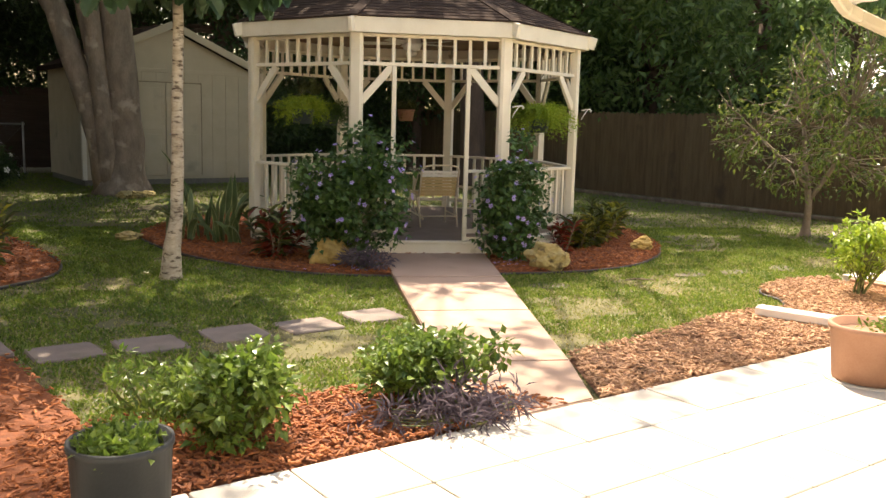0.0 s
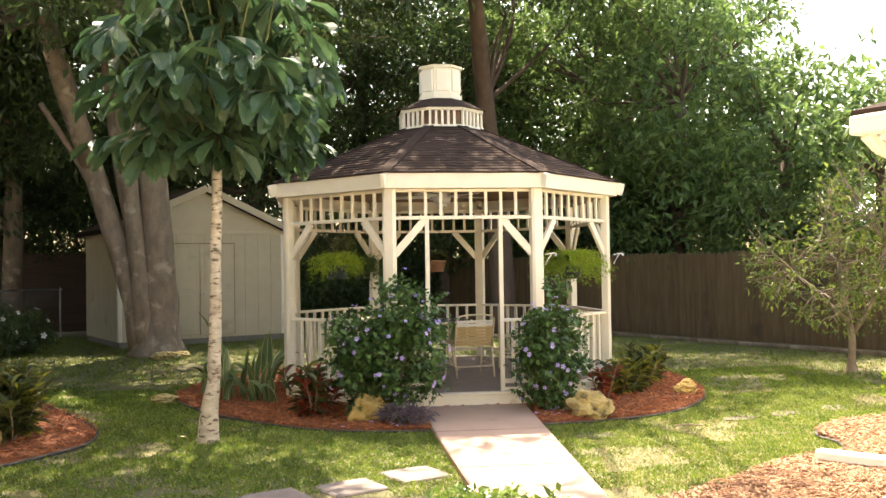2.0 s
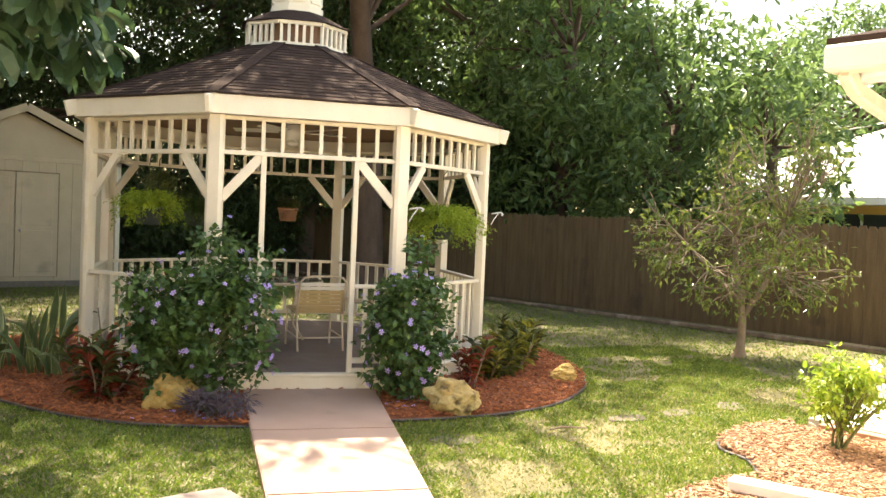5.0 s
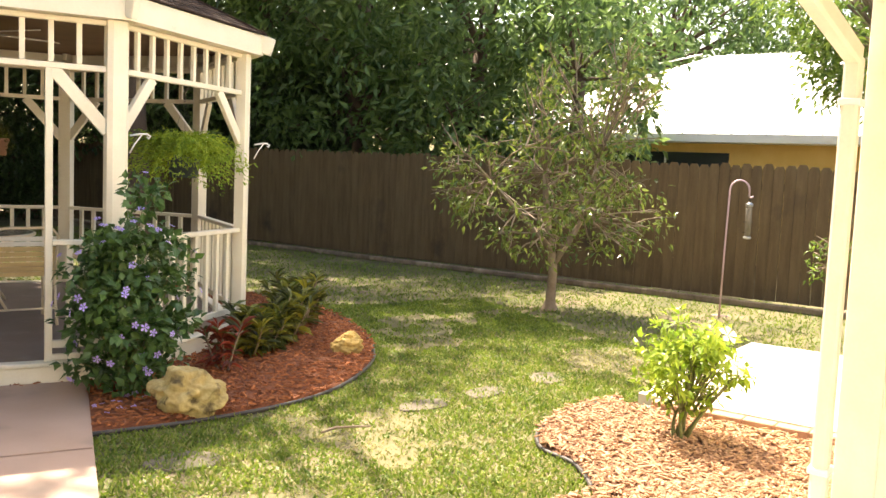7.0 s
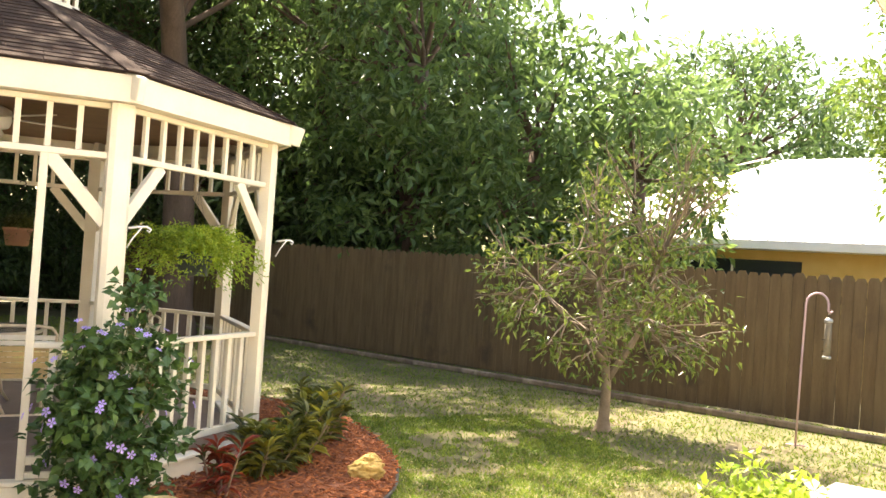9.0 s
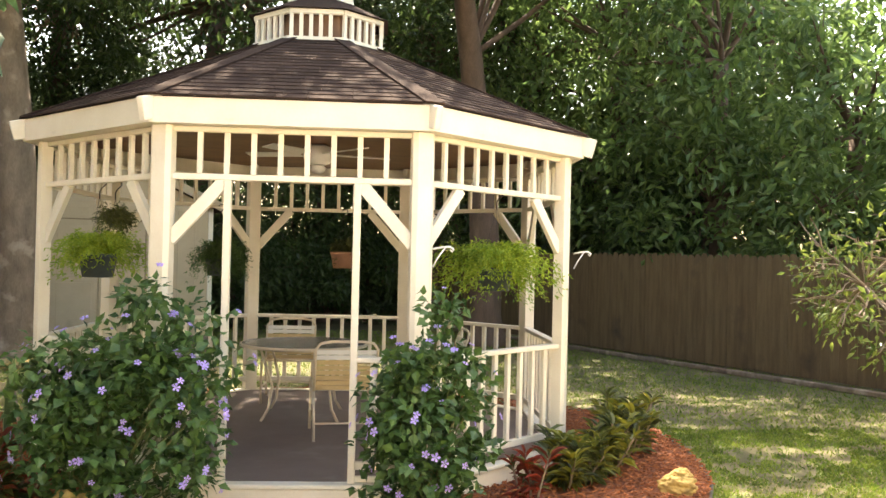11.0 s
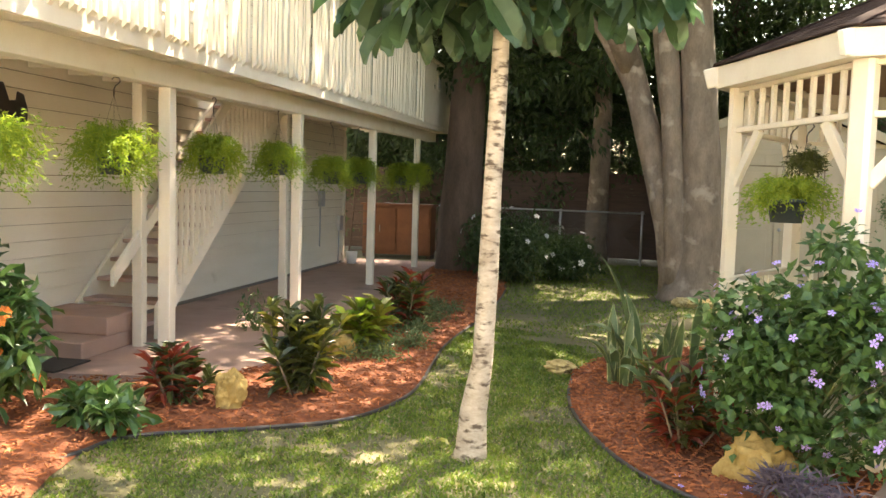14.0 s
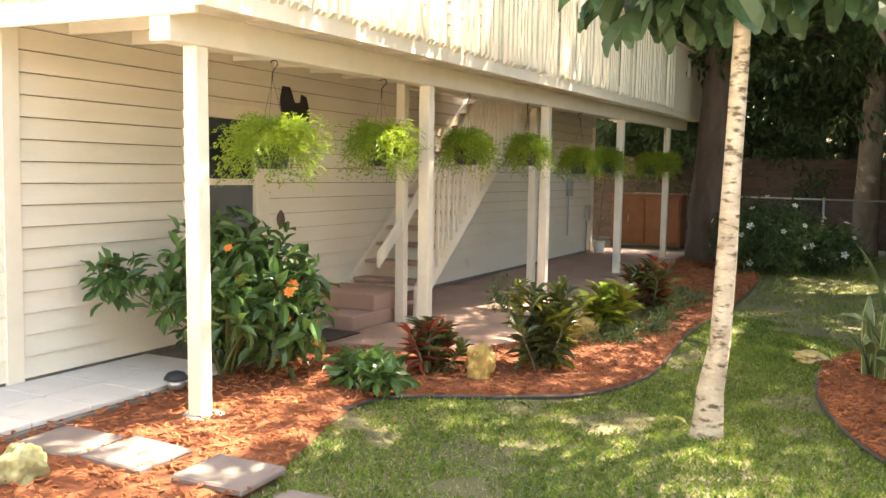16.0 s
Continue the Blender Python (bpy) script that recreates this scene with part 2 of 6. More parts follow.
def place(ob, m):
    ob.matrix_basis = m
    return ob


def box(bm, x0, x1, y0, y1, z0, z1, bevel=0.0, m=None):
    b = bm if not bevel and m is None else bmesh.new()
    vs = [b.verts.new((x, y, z)) for x in (x0, x1) for y in (y0, y1) for z in (z0, z1)]
    for f in ((0, 1, 3, 2), (4, 6, 7, 5), (0, 4, 5, 1), (2, 3, 7, 6), (0, 2, 6, 4), (1, 5, 7, 3)):
        b.faces.new([vs[i] for i in f])
    if b is bm:
        return bm
    if bevel:
        bmesh.ops.bevel(b, geom=b.edges[:], offset=bevel, segments=1, affect='EDGES')
    if m is not None:
        b.transform(m)
    merge(bm, b)
    return bm


def merge(bm, b):
    me = bpy.data.meshes.new("tmp")
    b.to_mesh(me)
    b.free()
    bm.from_mesh(me)
    bpy.data.meshes.remove(me)


def B(*a, **k):
    return box(bmesh.new(), *a, **k)


def beam(bm, p, q, w, h, bevel=0.004, up=(0, 0, 1)):
    """A squared timber from p to q, w across and h along up."""
    p, q = Vector(p), Vector(q)
    y = (q - p)
    n = y.length
    y.normalize()
    x = y.cross(Vector(up))
    if x.length < 1e-4:
        x = Vector((1, 0, 0))
    x.normalize()
    z = x.cross(y)
    m = Matrix((x, y, z)).transposed().to_4x4()
    m.translation = p
    return box(bm, -w / 2, w / 2, 0, n, -h / 2, h / 2, bevel, m)


def tube(bm, pts, radii, seg=8, wob=0.0, cap=True):
    """A round tube along pts."""
    pts = [Vector(p) for p in pts]
    if not hasattr(radii, "__len__"):
        radii = [radii] * len(pts)
    rings = []
    side = None
    for i, p in enumerate(pts):
        d = (pts[min(i + 1, len(pts) - 1)] - pts[max(i - 1, 0)]).normalized()
        if side is None:
            side = d.orthogonal().normalized()
        side = (side - d * side.dot(d)).normalized()
        up = d.cross(side)
        ring = []
        for s in range(seg):
            a = 2 * math.pi * s / seg
            r = radii[i] * (1 + wob * noise.noise((p + side * math.cos(a) + up * math.sin(a)) * 2.3))
            ring.append(bm.verts.new(p + (side * math.cos(a) + up * math.sin(a)) * r))
        rings.append(ring)
    for a, b in zip(rings, rings[1:]):
        for s in range(seg):
            f = bm.faces.new((a[s], a[(s + 1) % seg], b[(s + 1) % seg], b[s]))
            f.smooth = True
    if cap:
        bm.faces.new(rings[0][::-1])
        bm.faces.new(rings[-1])
    return bm


def lathe(bm, profile, seg=24, smooth=True):
    """Turns (r, z) pairs round the z axis; open rings are closed by discs where r is 0."""
    rings = []
    for r, z in profile:
        rings.append([bm.verts.new((r * math.cos(2 * math.pi * s / seg), r * math.sin(2 * math.pi * s / seg), z)) for s in range(seg)])
    for a, b in zip(rings, rings[1:]):
        for s in range(seg):
            f = bm.faces.new((a[s], a[(s + 1) % seg], b[(s + 1) % seg], b[s]))
            f.smooth = smooth
    bm.faces.new(rings[0][::-1])
    bm.faces.new(rings[-1])
    return bm


def prism(bm, pts, z0, z1):
    """An upright prism over a plan outline (counter-clockwise)."""
    lo = [bm.verts.new((x, y, z0)) for x, y in pts]
    hi = [bm.verts.new((x, y, z1)) for x, y in pts]
    bm.faces.new(lo[::-1])
    bm.faces.new(hi)
    for i in range(len(pts)):
        j = (i + 1) % len(pts)
        bm.faces.new((lo[i], lo[j], hi[j], hi[i]))
    return bm


def np_mesh(name, verts, faces, material, parent=None, m=None, label=""):
    """verts (N, k, 3) and the faces of one element: one joined mesh of N elements."""
    n, k, _ = verts.shape
    idx = (np.arange(n)[:, None, None] * k + np.asarray(faces)[None]).reshape(-1, len(faces[0]))
    me = bpy.data.meshes.new(name)
    me.from_pydata(verts.reshape(-1, 3).tolist(), [], idx.tolist())
    me.materials.append(material)
    ob = new(name, me)
    if parent:
        ob.parent = parent
    if m is not None:
        ob.matrix_basis = m
    if label:
        ob["label"] = label
    return ob


LEAF_V = np.array([(0, 0, 0), (0.32, 0.38, 0.1), (0, 0.42, 0), (-0.32, 0.38, 0.1), (0, 1, -0.12)])
LEAF_F = [(0, 1, 2), (0, 2, 3), (1, 4, 2), (2, 4, 3)]
LONG_V = np.array([(0, 0, 0), (0.4, 0.35, 0.12), (0, 0.35, 0), (-0.4, 0.35, 0.12), (0.42, 0.7, 0.05), (0, 0.7, -0.07), (-0.42, 0.7, 0.05), (0, 1, -0.22)])
LONG_F = [(0, 1, 2), (0, 2, 3), (1, 4, 2), (4, 5, 2), (2, 5, 6), (2, 6, 3), (4, 7, 5), (5, 7, 6)]
BROAD_V = np.array([(0, 0, 0), (0.16, 0.25, 0.05), (0, 0.25, 0), (-0.16, 0.25, 0.05), (0.46, 0.62, 0.08), (0, 0.62, -0.02), (-0.46, 0.62, 0.08), (0.36, 0.88, 0.0), (0, 0.9, -0.1), (-0.36, 0.88, 0.0), (0.12, 1.0, -0.14), (-0.12, 1.0, -0.14)])
BROAD_F = [(0, 1, 2), (0, 2, 3), (1, 4, 5), (1, 5, 2), (3, 2, 5), (3, 5, 6), (4, 7, 8), (4, 8, 5), (5, 8, 9), (5, 9, 6), (7, 10, 8), (8, 11, 9), (8, 10, 11)]
CHEAP_V = np.array([(0, 0, 0), (0.36, 0.45, 0.1), (0, 1, -0.08), (-0.36, 0.45, 0.1)])
CHEAP_F = [(0, 1, 2), (0, 2, 3)]


def unit(v):
    return v / np.maximum(np.linalg.norm(v, axis=1, keepdims=True), 1e-6)


def oriented(tv, pos, d, length, width, rng, tilt=0.6):
    """Copies of the template tv at pos along d; up is mostly +z, jittered by tilt."""
    d = unit(d)
    up = np.array([0, 0, 1.0]) + rng.normal(0, tilt, d.shape)
    x = unit(np.cross(d, up))
    z = np.cross(x, d)
    w = (width * np.ones(len(pos)))[:, None, None]
    n = (length * np.ones(len(pos)))[:, None, None]
    return pos[:, None, :] + x[:, None, :] * tv[None, :, 0:1] * w + d[:, None, :] * tv[None, :, 1:2] * n + z[:, None, :] * tv[None, :, 2:3] * n


def inside(pts, poly):
    """Which of the plan points lie in the outline."""
    x, y = pts[:, 0], pts[:, 1]
    hit = np.zeros(len(pts), bool)
    for (x0, y0), (x1, y1) in zip(poly, poly[1:] + poly[:1]):
        c = (y0 > y) != (y1 > y)
        hit ^= c & (x < (x1 - x0) * (y - y0) / (y1 - y0 + 1e-12) + x0)
    return hit


def curve_points(pts, per=6):
    """A smooth line through plan points (Catmull-Rom)."""
    p = [Vector(q) for q in pts]
    p = [2 * p[0] - p[1]] + p + [2 * p[-1] - p[-2]]
    out = []
    for i in range(1, len(p) - 2):
        for s in range(per):
            t = s / per
            out.append(0.5 * ((2 * p[i]) + (p[i + 1] - p[i - 1]) * t + (2 * p[i - 1] - 5 * p[i] + 4 * p[i + 1] - p[i + 2]) * t * t + (3 * p[i] - p[i - 1] - 3 * p[i + 1] + p[i + 2]) * t ** 3))
    out.append(p[-2])
    return out


# ---- plan: the house's own axes (lx away from its wall towards the lawn, ly along it) ----
YARD = pose(-4.75, -3.8, 0, 0, 0, 27)


def plan(lx, ly):
    v = YARD @ Vector((lx, ly, 0))
    return (v.x, v.y)


def yard_structure(name, bm, material, label, category):
    return tagged(mesh_object(name, bm, material, None, YARD), label, category, "", "structure")


GAZEBO = (0.0, 2.02)
PATH_OUT = [(-0.5, -5.79), (0.26, -5.4), (0.66, -0.08), (-0.54, -0.08)]
BED_GAZEBO = [tuple(v) for v in curve_points([(-0.5, -1.32), (-1.2, -1.2), (-1.77, -0.93), (-2.3, -0.45), (-2.8, 0.15), (-3.2, 0.85), (-3.45, 1.5), (-3.45, 2.3), (-3.1, 3.3), (-2.0, 4.6), (0, 5.1), (2.0, 4.6), (3.1, 3.3), (3.32, 2.2), (3.2, 1.07), (2.96, 0.33), (2.7, -0.13), (2.28, -0.62), (1.81, -0.93), (1.15, -1.13), (0.5, -1.2)])]
BED_HOUSE = [plan(*p) for p in [(-0.6, -3.67), (1.0, -3.67), (1.25, -2.4), (1.15, -0.9), (0.8, 0.2)]] + [plan(p.x, p.y) for p in curve_points([(0.72, 0.6), (0.85, 1.0), (1.55, 1.42), (2.05, 1.85), (2.27, 2.7), (2.2, 4.0), (2.15, 5.1), (2.25, 7.6), (2.15, 10.5), (1.7, 12.6), (0.6, 14.2)])] + [plan(*p) for p in [(0.3, 14.2), (0.4, 12.3), (0.95, 5.6), (0.65, 2.6), (-0.6, 2.2)]]
BED_FRONT = [plan(*p) for p in [(0.9, -3.67), (3.55, -3.67), (3.33, -3.1), (3.2, -2.85), (2.3, -2.75), (1.5, -2.6), (0.9, -2.7)]]
BED_WING = [plan(*p) for p in [(3.8, -3.68), (7.2, -3.68), (8.72, -3.7), (8.72, -2.1)]] + [tuple(v) for v in curve_points([(4.1, -1.52), (3.75, -1.6), (3.4, -1.75), (3.08, -2.0), (2.9, -2.3), (2.92, -2.6), (2.76, -3.0)])] + [(2.5, -3.05), (2.1, -3.2), (1.5, -3.65), (0.8, -4.15), (0.37, -4.4)]
STONES = [(-0.85, -3.04), (-1.36, -3.36), (-1.9, -3.58), (-2.43, -3.88), (-2.94, -4.06), (-3.48, -4.2), (-4.05, -4.5), (-4.47, -4.75)]
SLAB2 = [plan(*p) for p in [(8.85, -3.72), (11.5, -3.72), (11.5, -2.15), (8.85, -2.15)]]
PATIO_OUT = [plan(*p) for p in [(-1.85, 2.1), (0.6, 2.55), (0.9, 3.5), (1.0, 5.7), (0.6, 10.5), (0.35, 12.5), (0.3, 14.5), (-1.85, 14.5)]]

# ---- ground ----
bm = bmesh.new()
for i in range(61):
    for j in range(61):
        x, y = -60 + i * 2, -60 + j * 2
        bm.verts.new((x, y, 0.0 if abs(x) < 20 and abs(y) < 24 else 0.25 * noise.noise(Vector((x, y, 0)) * 0.05)))
bm.verts.ensure_lookup_table()
for i in range(60):
    for j in range(60):
        a = i * 61 + j
        bm.faces.new([bm.verts[k] for k in (a, a + 61, a + 62, a + 1)])
for v in bm.verts:
    for c in (0, 1):
        if abs(v.co[c]) == 60:
            v.co[c] *= 15
tagged(mesh_object("ground", bm, SOIL), "patchy green and brown lawn soil", "ground", "", "structure")


def bed(name, outline, material, label):
    """A gently mounded bed over a plan outline."""
    b = bmesh.new()
    f = b.faces.new([b.verts.new((x, y, 0.012)) for x, y in outline])
    if f.normal.z < 0 or f.calc_area() and (f.normal_update() or f.normal.z < 0):
        f.normal_flip()
    bmesh.ops.triangulate(b, faces=b.faces[:])
    for _ in range(4):
        long = [e for e in b.edges if e.calc_length() > 0.3]
        if not long:
            break
        bmesh.ops.subdivide_edges(b, edges=long, cuts=1)
        bmesh.ops.triangulate(b, faces=b.faces[:])
    rim = {v for e in b.edges if e.is_boundary for v in e.verts}
    for v in b.verts:
        if v not in rim:
            v.co.z += 0.035 + 0.02 * noise.noise(v.co * 3)
    return tagged(mesh_object(name, b, material), label, "mulch bed", "", "structure")


bed("mulch_bed_gazebo", BED_GAZEBO, MULCH, "red-brown wood mulch bed round the gazebo")
bed("mulch_bed_house", BED_HOUSE, MULCH, "red-brown wood mulch bed along the house patio")
bed("mulch_bed_front", BED_FRONT, MULCH, "red-brown mulch strip beside the pale paved terrace")
bed("mulch_bed_wing", BED_WING, MULCHP, "paler orange wood-chip bed by the downspout")

# path, terrace base, house-side strip, patio
path = tagged(new("path"), "tan concrete garden path leading to the gazebo", "path", "", "structure")
ys = [(-5.9, -4.62), (-4.61, -3.1), (-3.09, -1.58), (-1.57, -0.06)]
for y0, y1 in ys:
    w = lambda y: (-0.5 - 0.008 * (y + 5.8), 0.26 + 0.075 * (y + 5.4))
    l0, r0 = w(y0)
    l1, r1 = w(y1)
    far = [(l0, y0 if y0 > -5 else -5.78), (r0, y0 if y0 > -5 else -5.4), (r1, y1), (l1, y1)]
    b = prism(bmesh.new(), far, -0.08, 0.06)
    bmesh.ops.bevel(b, geom=[e for e in b.edges if all(v.co.z > 0 for v in e.verts)], offset=0.008, segments=2, affect='EDGES')
    part("path_section", b, CONC, path)

terrace = yard_structure("terrace", B(-1.85, 7.25, -12.5, -3.68, -0.1, 0.012), JOINT, "pale square pavers of the house terrace", "terrace")
side_strip = yard_structure("side_walk", B(-1.56, -0.58, -3.68, 1.35, -0.1, 0.045, 0.006), JOINT, "pale paved strip along the house wall", "walkway")
patio = tagged(mesh_object("patio", prism(bmesh.new(), PATIO_OUT, -0.08, 0.05), PATIO), "terracotta-coloured concrete patio under the deck", "patio", "", "structure")
slab2 = tagged(mesh_object("side_patio", prism(bmesh.new(), SLAB2, -0.05, 0.1), BRIGHTTILE), "sunlit white concrete patio pad with brick edge", "patio", "", "structure")

# ---- house: ground-floor wall with lap siding, window, upper wall ----
WALL = -1.55
LAP = 0.155


def lap_wall(name, length, z0, z1, m, label, holes=()):
    """A wall along +y facing +x, thickness 0.15, with overlapping boards; holes are (y0, y1, z0, z1)."""
    ya, yb = length
    root = tagged(place(new(name), m), label, "wall", "", "structure")
    b = bmesh.new()
    cuts = sorted({ya, yb, *[h[0] for h in holes], *[h[1] for h in holes]})
    zc = sorted({z0, z1, *[h[2] for h in holes], *[h[3] for h in holes]})
    for y0, y1 in zip(cuts, cuts[1:]):
        for u0, u1 in zip(zc, zc[1:]):
            if not any(h[0] <= y0 and y1 <= h[1] and h[2] <= u0 and u1 <= h[3] for h in holes):
                box(b, -0.15, -0.014, y0, y1, u0, u1)
    # core coloured dark so the gaps between boards read as shadow lines
    part("wall_core", b, SHADOWGAP, root)
    z = z0
    while z < z1 - 0.02:
        top = min(z + LAP, z1) - 0.007
        spans = [(ya, yb)]
        for h in holes:
            if z < h[3] and top > h[2]:
                spans = [s for a, c in spans for s in ((a, min(c, h[0])), (max(a, h[1]), c)) if s[1] - s[0] > 0.03]
        for a, c in spans:
            b = bmesh.new()
            vs = [b.verts.new(p) for p in ((-0.013, a, z), (0.024, a, z), (-0.002, a, top), (-0.013, a, top), (-0.013, c, z), (0.024, c, z), (-0.002, c, top), (-0.013, c, top))]
            for f in ((0, 1, 2, 3), (7, 6, 5, 4), (1, 5, 6, 2), (0, 4, 5, 1), (3, 2, 6, 7), (0, 3, 7, 4)):
                b.faces.new([vs[i] for i in f])
            part("siding_board", b, SIDING, root)
        z += LAP
    return root


house_m = YARD @ pose(WALL, 0, 0)
WIN = (1.55, 2.4, 0.92, 2.08)
lap_wall("wall_house", (-12.5, 13.4), 0.1, 2.85, house_m, "cream-painted lap siding wall of the house", [WIN])
lap_wall("wall_house_upper", (-12.5, 13.4), 2.85, 5.6, house_m, "cream-painted upper siding wall above the deck")
b = B(-0.15, 0.006, -12.5, 13.4, 0.0, 0.1)
tagged(mesh_object("wall_base", b, JOINT, None, house_m), "grey concrete footing under the siding", "wall base", "", "structure")
b = B(-8, -0.16, 13.25, 13.4, 0, 5.6)
tagged(mesh_object("wall_house_end", b, SIDING, None, house_m), "cream end wall of the house", "wall", "", "structure")
b = B(-0.02, 0.03, -0.34, -0.2, 0.05, 2.62, 0.004)
box(b, -0.02, 0.03, 13.3, 13.42, 0.05, 2.62, 0.004)
tagged(mesh_object("trim_corner", b, CREAM, None, house_m), "cream vertical corner trim boards", "trim", "", "structure")
win = tagged(place(new("window_1"), house_m), "single-hung window with cream frame and grey screen", "window", "", "structure")
y0, y1, z0, z1 = WIN
b = bmesh.new()
for a in ((y0 - 0.12, y0, z0 - 0.1, z1 + 0.14), (y1, y1 + 0.2, z0 - 0.1, z1 + 0.14), (y0, y1, z1, z1 + 0.14), (y0, y1, z0 - 0.1, z0)):
    box(b, -0.02, 0.032, *a, 0.004)
part("window_frame", b, CREAM, win)
part("window_sill", B(-0.02, 0.06, y0 - 0.1, y1 + 0.18, z0 - 0.04, z0 + 0.005, 0.004), CREAM, win)
part("sash_rail", B(-0.06, -0.01, y0, y1, 1.47, 1.53, 0.004), CREAM, win)
part("pane", B(-0.05, -0.04, y0, y1, 1.53, z1), PANE, win, "dark reflecting upper pane")
part("pane", B(-0.04, -0.03, y0, y1, z0, 1.47), GREYPANE, win, "grey insect screen over lower pane")
# sheet added behind the window in place of the room's darkness
tagged(mesh_object("room_dark", B(-0.7, -0.6, y0 - 0.4, y1 + 0.4, 0.4, 2.5), GREYPANE, None, house_m), "dark grey sheet standing in for the dim room behind the window", "wall", "", "structure")

# house back wing that closes the terrace, and the side wing with the downspout
lap_wall("wall_rear", (-1.0, 10.5), 0.1, 3.0, YARD @ pose(8.5, -12.4, 0, 0, 0, 90), "plain cream siding wall closing the terrace")
WING = 7.25
lap_wall("wall_wing", (3.78, 12.4), 0.1, 2.84, YARD @ pose(WING, 0, 0, 0, 0, 180), "cream lap siding wall of the side wing")
lap_wall("wall_wing_end", (-11.5, -WING - 0.0), 0.1, 2.84, YARD @ pose(0, -3.78, 0, 0, 0, 90), "cream lap siding end wall of the side wing")
b = B(WING - 0.035, WING + 0.11, -3.93, -3.755, 0.0, 2.84, 0.005)
tagged(mesh_object("trim_wing", b, CREAM, None, YARD), "cream corner board of the side wing", "trim", "", "structure")
def sloped(x0, x1, z0, z1, y0, y1, t):
    """A roof slab from (x0, z0) to (x1, z1), t thick, between y0 and y1."""
    b = bmesh.new()
    lo = [b.verts.new((x, y0, z)) for x, z in ((x0, z0), (x1, z1), (x1, z1 + t), (x0, z0 + t))]
    hi = [b.verts.new((v.co.x, y1, v.co.z)) for v in lo]
    b.faces.new(lo)
    b.faces.new(hi[::-1])
    for i in range(4):
        j = (i + 1) % 4
        b.faces.new((lo[j], lo[i], hi[i], hi[j]))
    bmesh.ops.recalc_face_normals(b, faces=b.faces[:])
    return b


eave = yard_structure("roof_wing", sloped(WING - 1.45, 9.6, 2.49, 3.44, -12.4, -3.64, 0.11), CREAM, "cream sloping eave of the side wing", "roof")
part("roof_slope", sloped(12.1, 9.6, 2.8, 3.44, -12.4, -3.64, 0.11), CREAM, eave)
b = sloped(WING - 1.52, 9.6, 2.59, 3.56, -12.4, -3.6, 0.03)
part("roof_shingles", b, SHINGLE, eave)
gut = thing("gutter", YARD, "white painted eave gutter with curved downspout elbow", "gutter")
b = B(WING - 1.59, WING - 1.453, -12.3, -3.62, 2.45, 2.575, 0.012)
part("trough", b, CREAM, gut)
tx, ty = WING - 0.12, -3.72
b = bmesh.new()
for p, q in zip([(WING - 1.5, -3.69, 2.46), (WING - 1.36, -3.69, 2.38), (WING - 1.2, -3.69, 2.35), (tx, ty, 2.16)], [(WING - 1.36, -3.69, 2.38), (WING - 1.2, -3.69, 2.35), (tx, ty, 2.16), (tx, ty, 0.12)]):
    beam(b, p, q, 0.085, 0.07, 0.012, up=(0, 1, 0.01))
part("downspout", b, CREAM, gut)
for z in (0.35, 1.95):
    part("strap", B(tx - 0.05, tx + 0.06, ty - 0.045, ty + 0.045, z, z + 0.03, 0.004), WHITE, gut)
ext_a, ext_b, ext_c = (2.32, -3.3), plan(6.68, -3.5), plan(tx, ty)
ext = thing("downspout_extension", None, "white plastic downspout extension lying on the mulch", "drain pipe")
b = beam(bmesh.new(), (*ext_a, 0.09), (*ext_b, 0.1), 0.12, 0.085, 0.015)
part("pipe_body", b, WHITE, ext)
part("elbow", beam(bmesh.new(), (*ext_b, 0.1), (*ext_c, 0.12), 0.1, 0.08, 0.015), WHITE, ext)
flood = thing("flood_lamp", YARD @ pose(WING - 1.34, -3.74, 2.475), "white twin floodlight under the eave corner", "lamp")
part("base_plate", lathe(bmesh.new(), [(0.055, 0.0), (0.055, 0.03), (0.03, 0.04)], 16), WHITE, flood)
for s in (-1, 1):
    m = pose(0.03 * s, 0.04, -0.04, 60, 40 * s, 0)
    part("lamp_head", lathe(bmesh.new(), [(0.02, -0.02), (0.03, 0.05), (0.055, 0.12), (0.06, 0.16), (0.05, 0.165)], 16), WHITE, flood, m=m)

# ---- raised deck ----
RISE = math.tan(radians(0.9))         # the deck's frame climbs a little along the house
deck = thing("deck", YARD @ pose(0, 0, 0, 0.9), "cream-painted raised wooden deck with slatted railing", "deck")
for y in (-0.12, 2.98, 6.22, 9.72, 13.1):
    part("post", B(-0.03, 0.08, y - 0.055, y + 0.055, (0.03 if y < 0 else 0.045) - RISE * y, 2.375, 0.006), CREAM, deck)
for y in (3.64, 7.45):
    part("post", B(-0.65, -0.55, y - 0.05, y + 0.05, 0.045 - RISE * y, 2.6, 0.006), CREAM, deck)
part("post_footing", B(-0.11, 0.15, -0.25, 0.01, -0.05, 0.05, 0.02), TILE, deck, "pale concrete pad footing")
part("beam", B(-0.06, 0.1, -0.42, 14.6, 2.375, 2.57, 0.006), CREAM, deck)
part("beam", B(-0.66, -0.56, 3.7, 7.6, 2.43, 2.57, 0.006), CREAM, deck)
# opening narrower than the stairs need; the extra boards block sun on the flight
HATCH = (6.7, 7.3)
y = -0.34
while y < 14.7:
    x0 = -0.66 if HATCH[0] - 0.05 < y < HATCH[1] else (WALL + 0.02 if y < 13.3 else -1.5)
    part("joist", B(x0, 0.31, y, y + 0.045, 2.575, 2.76, 0.003), CREAM, deck)
    y += 0.61
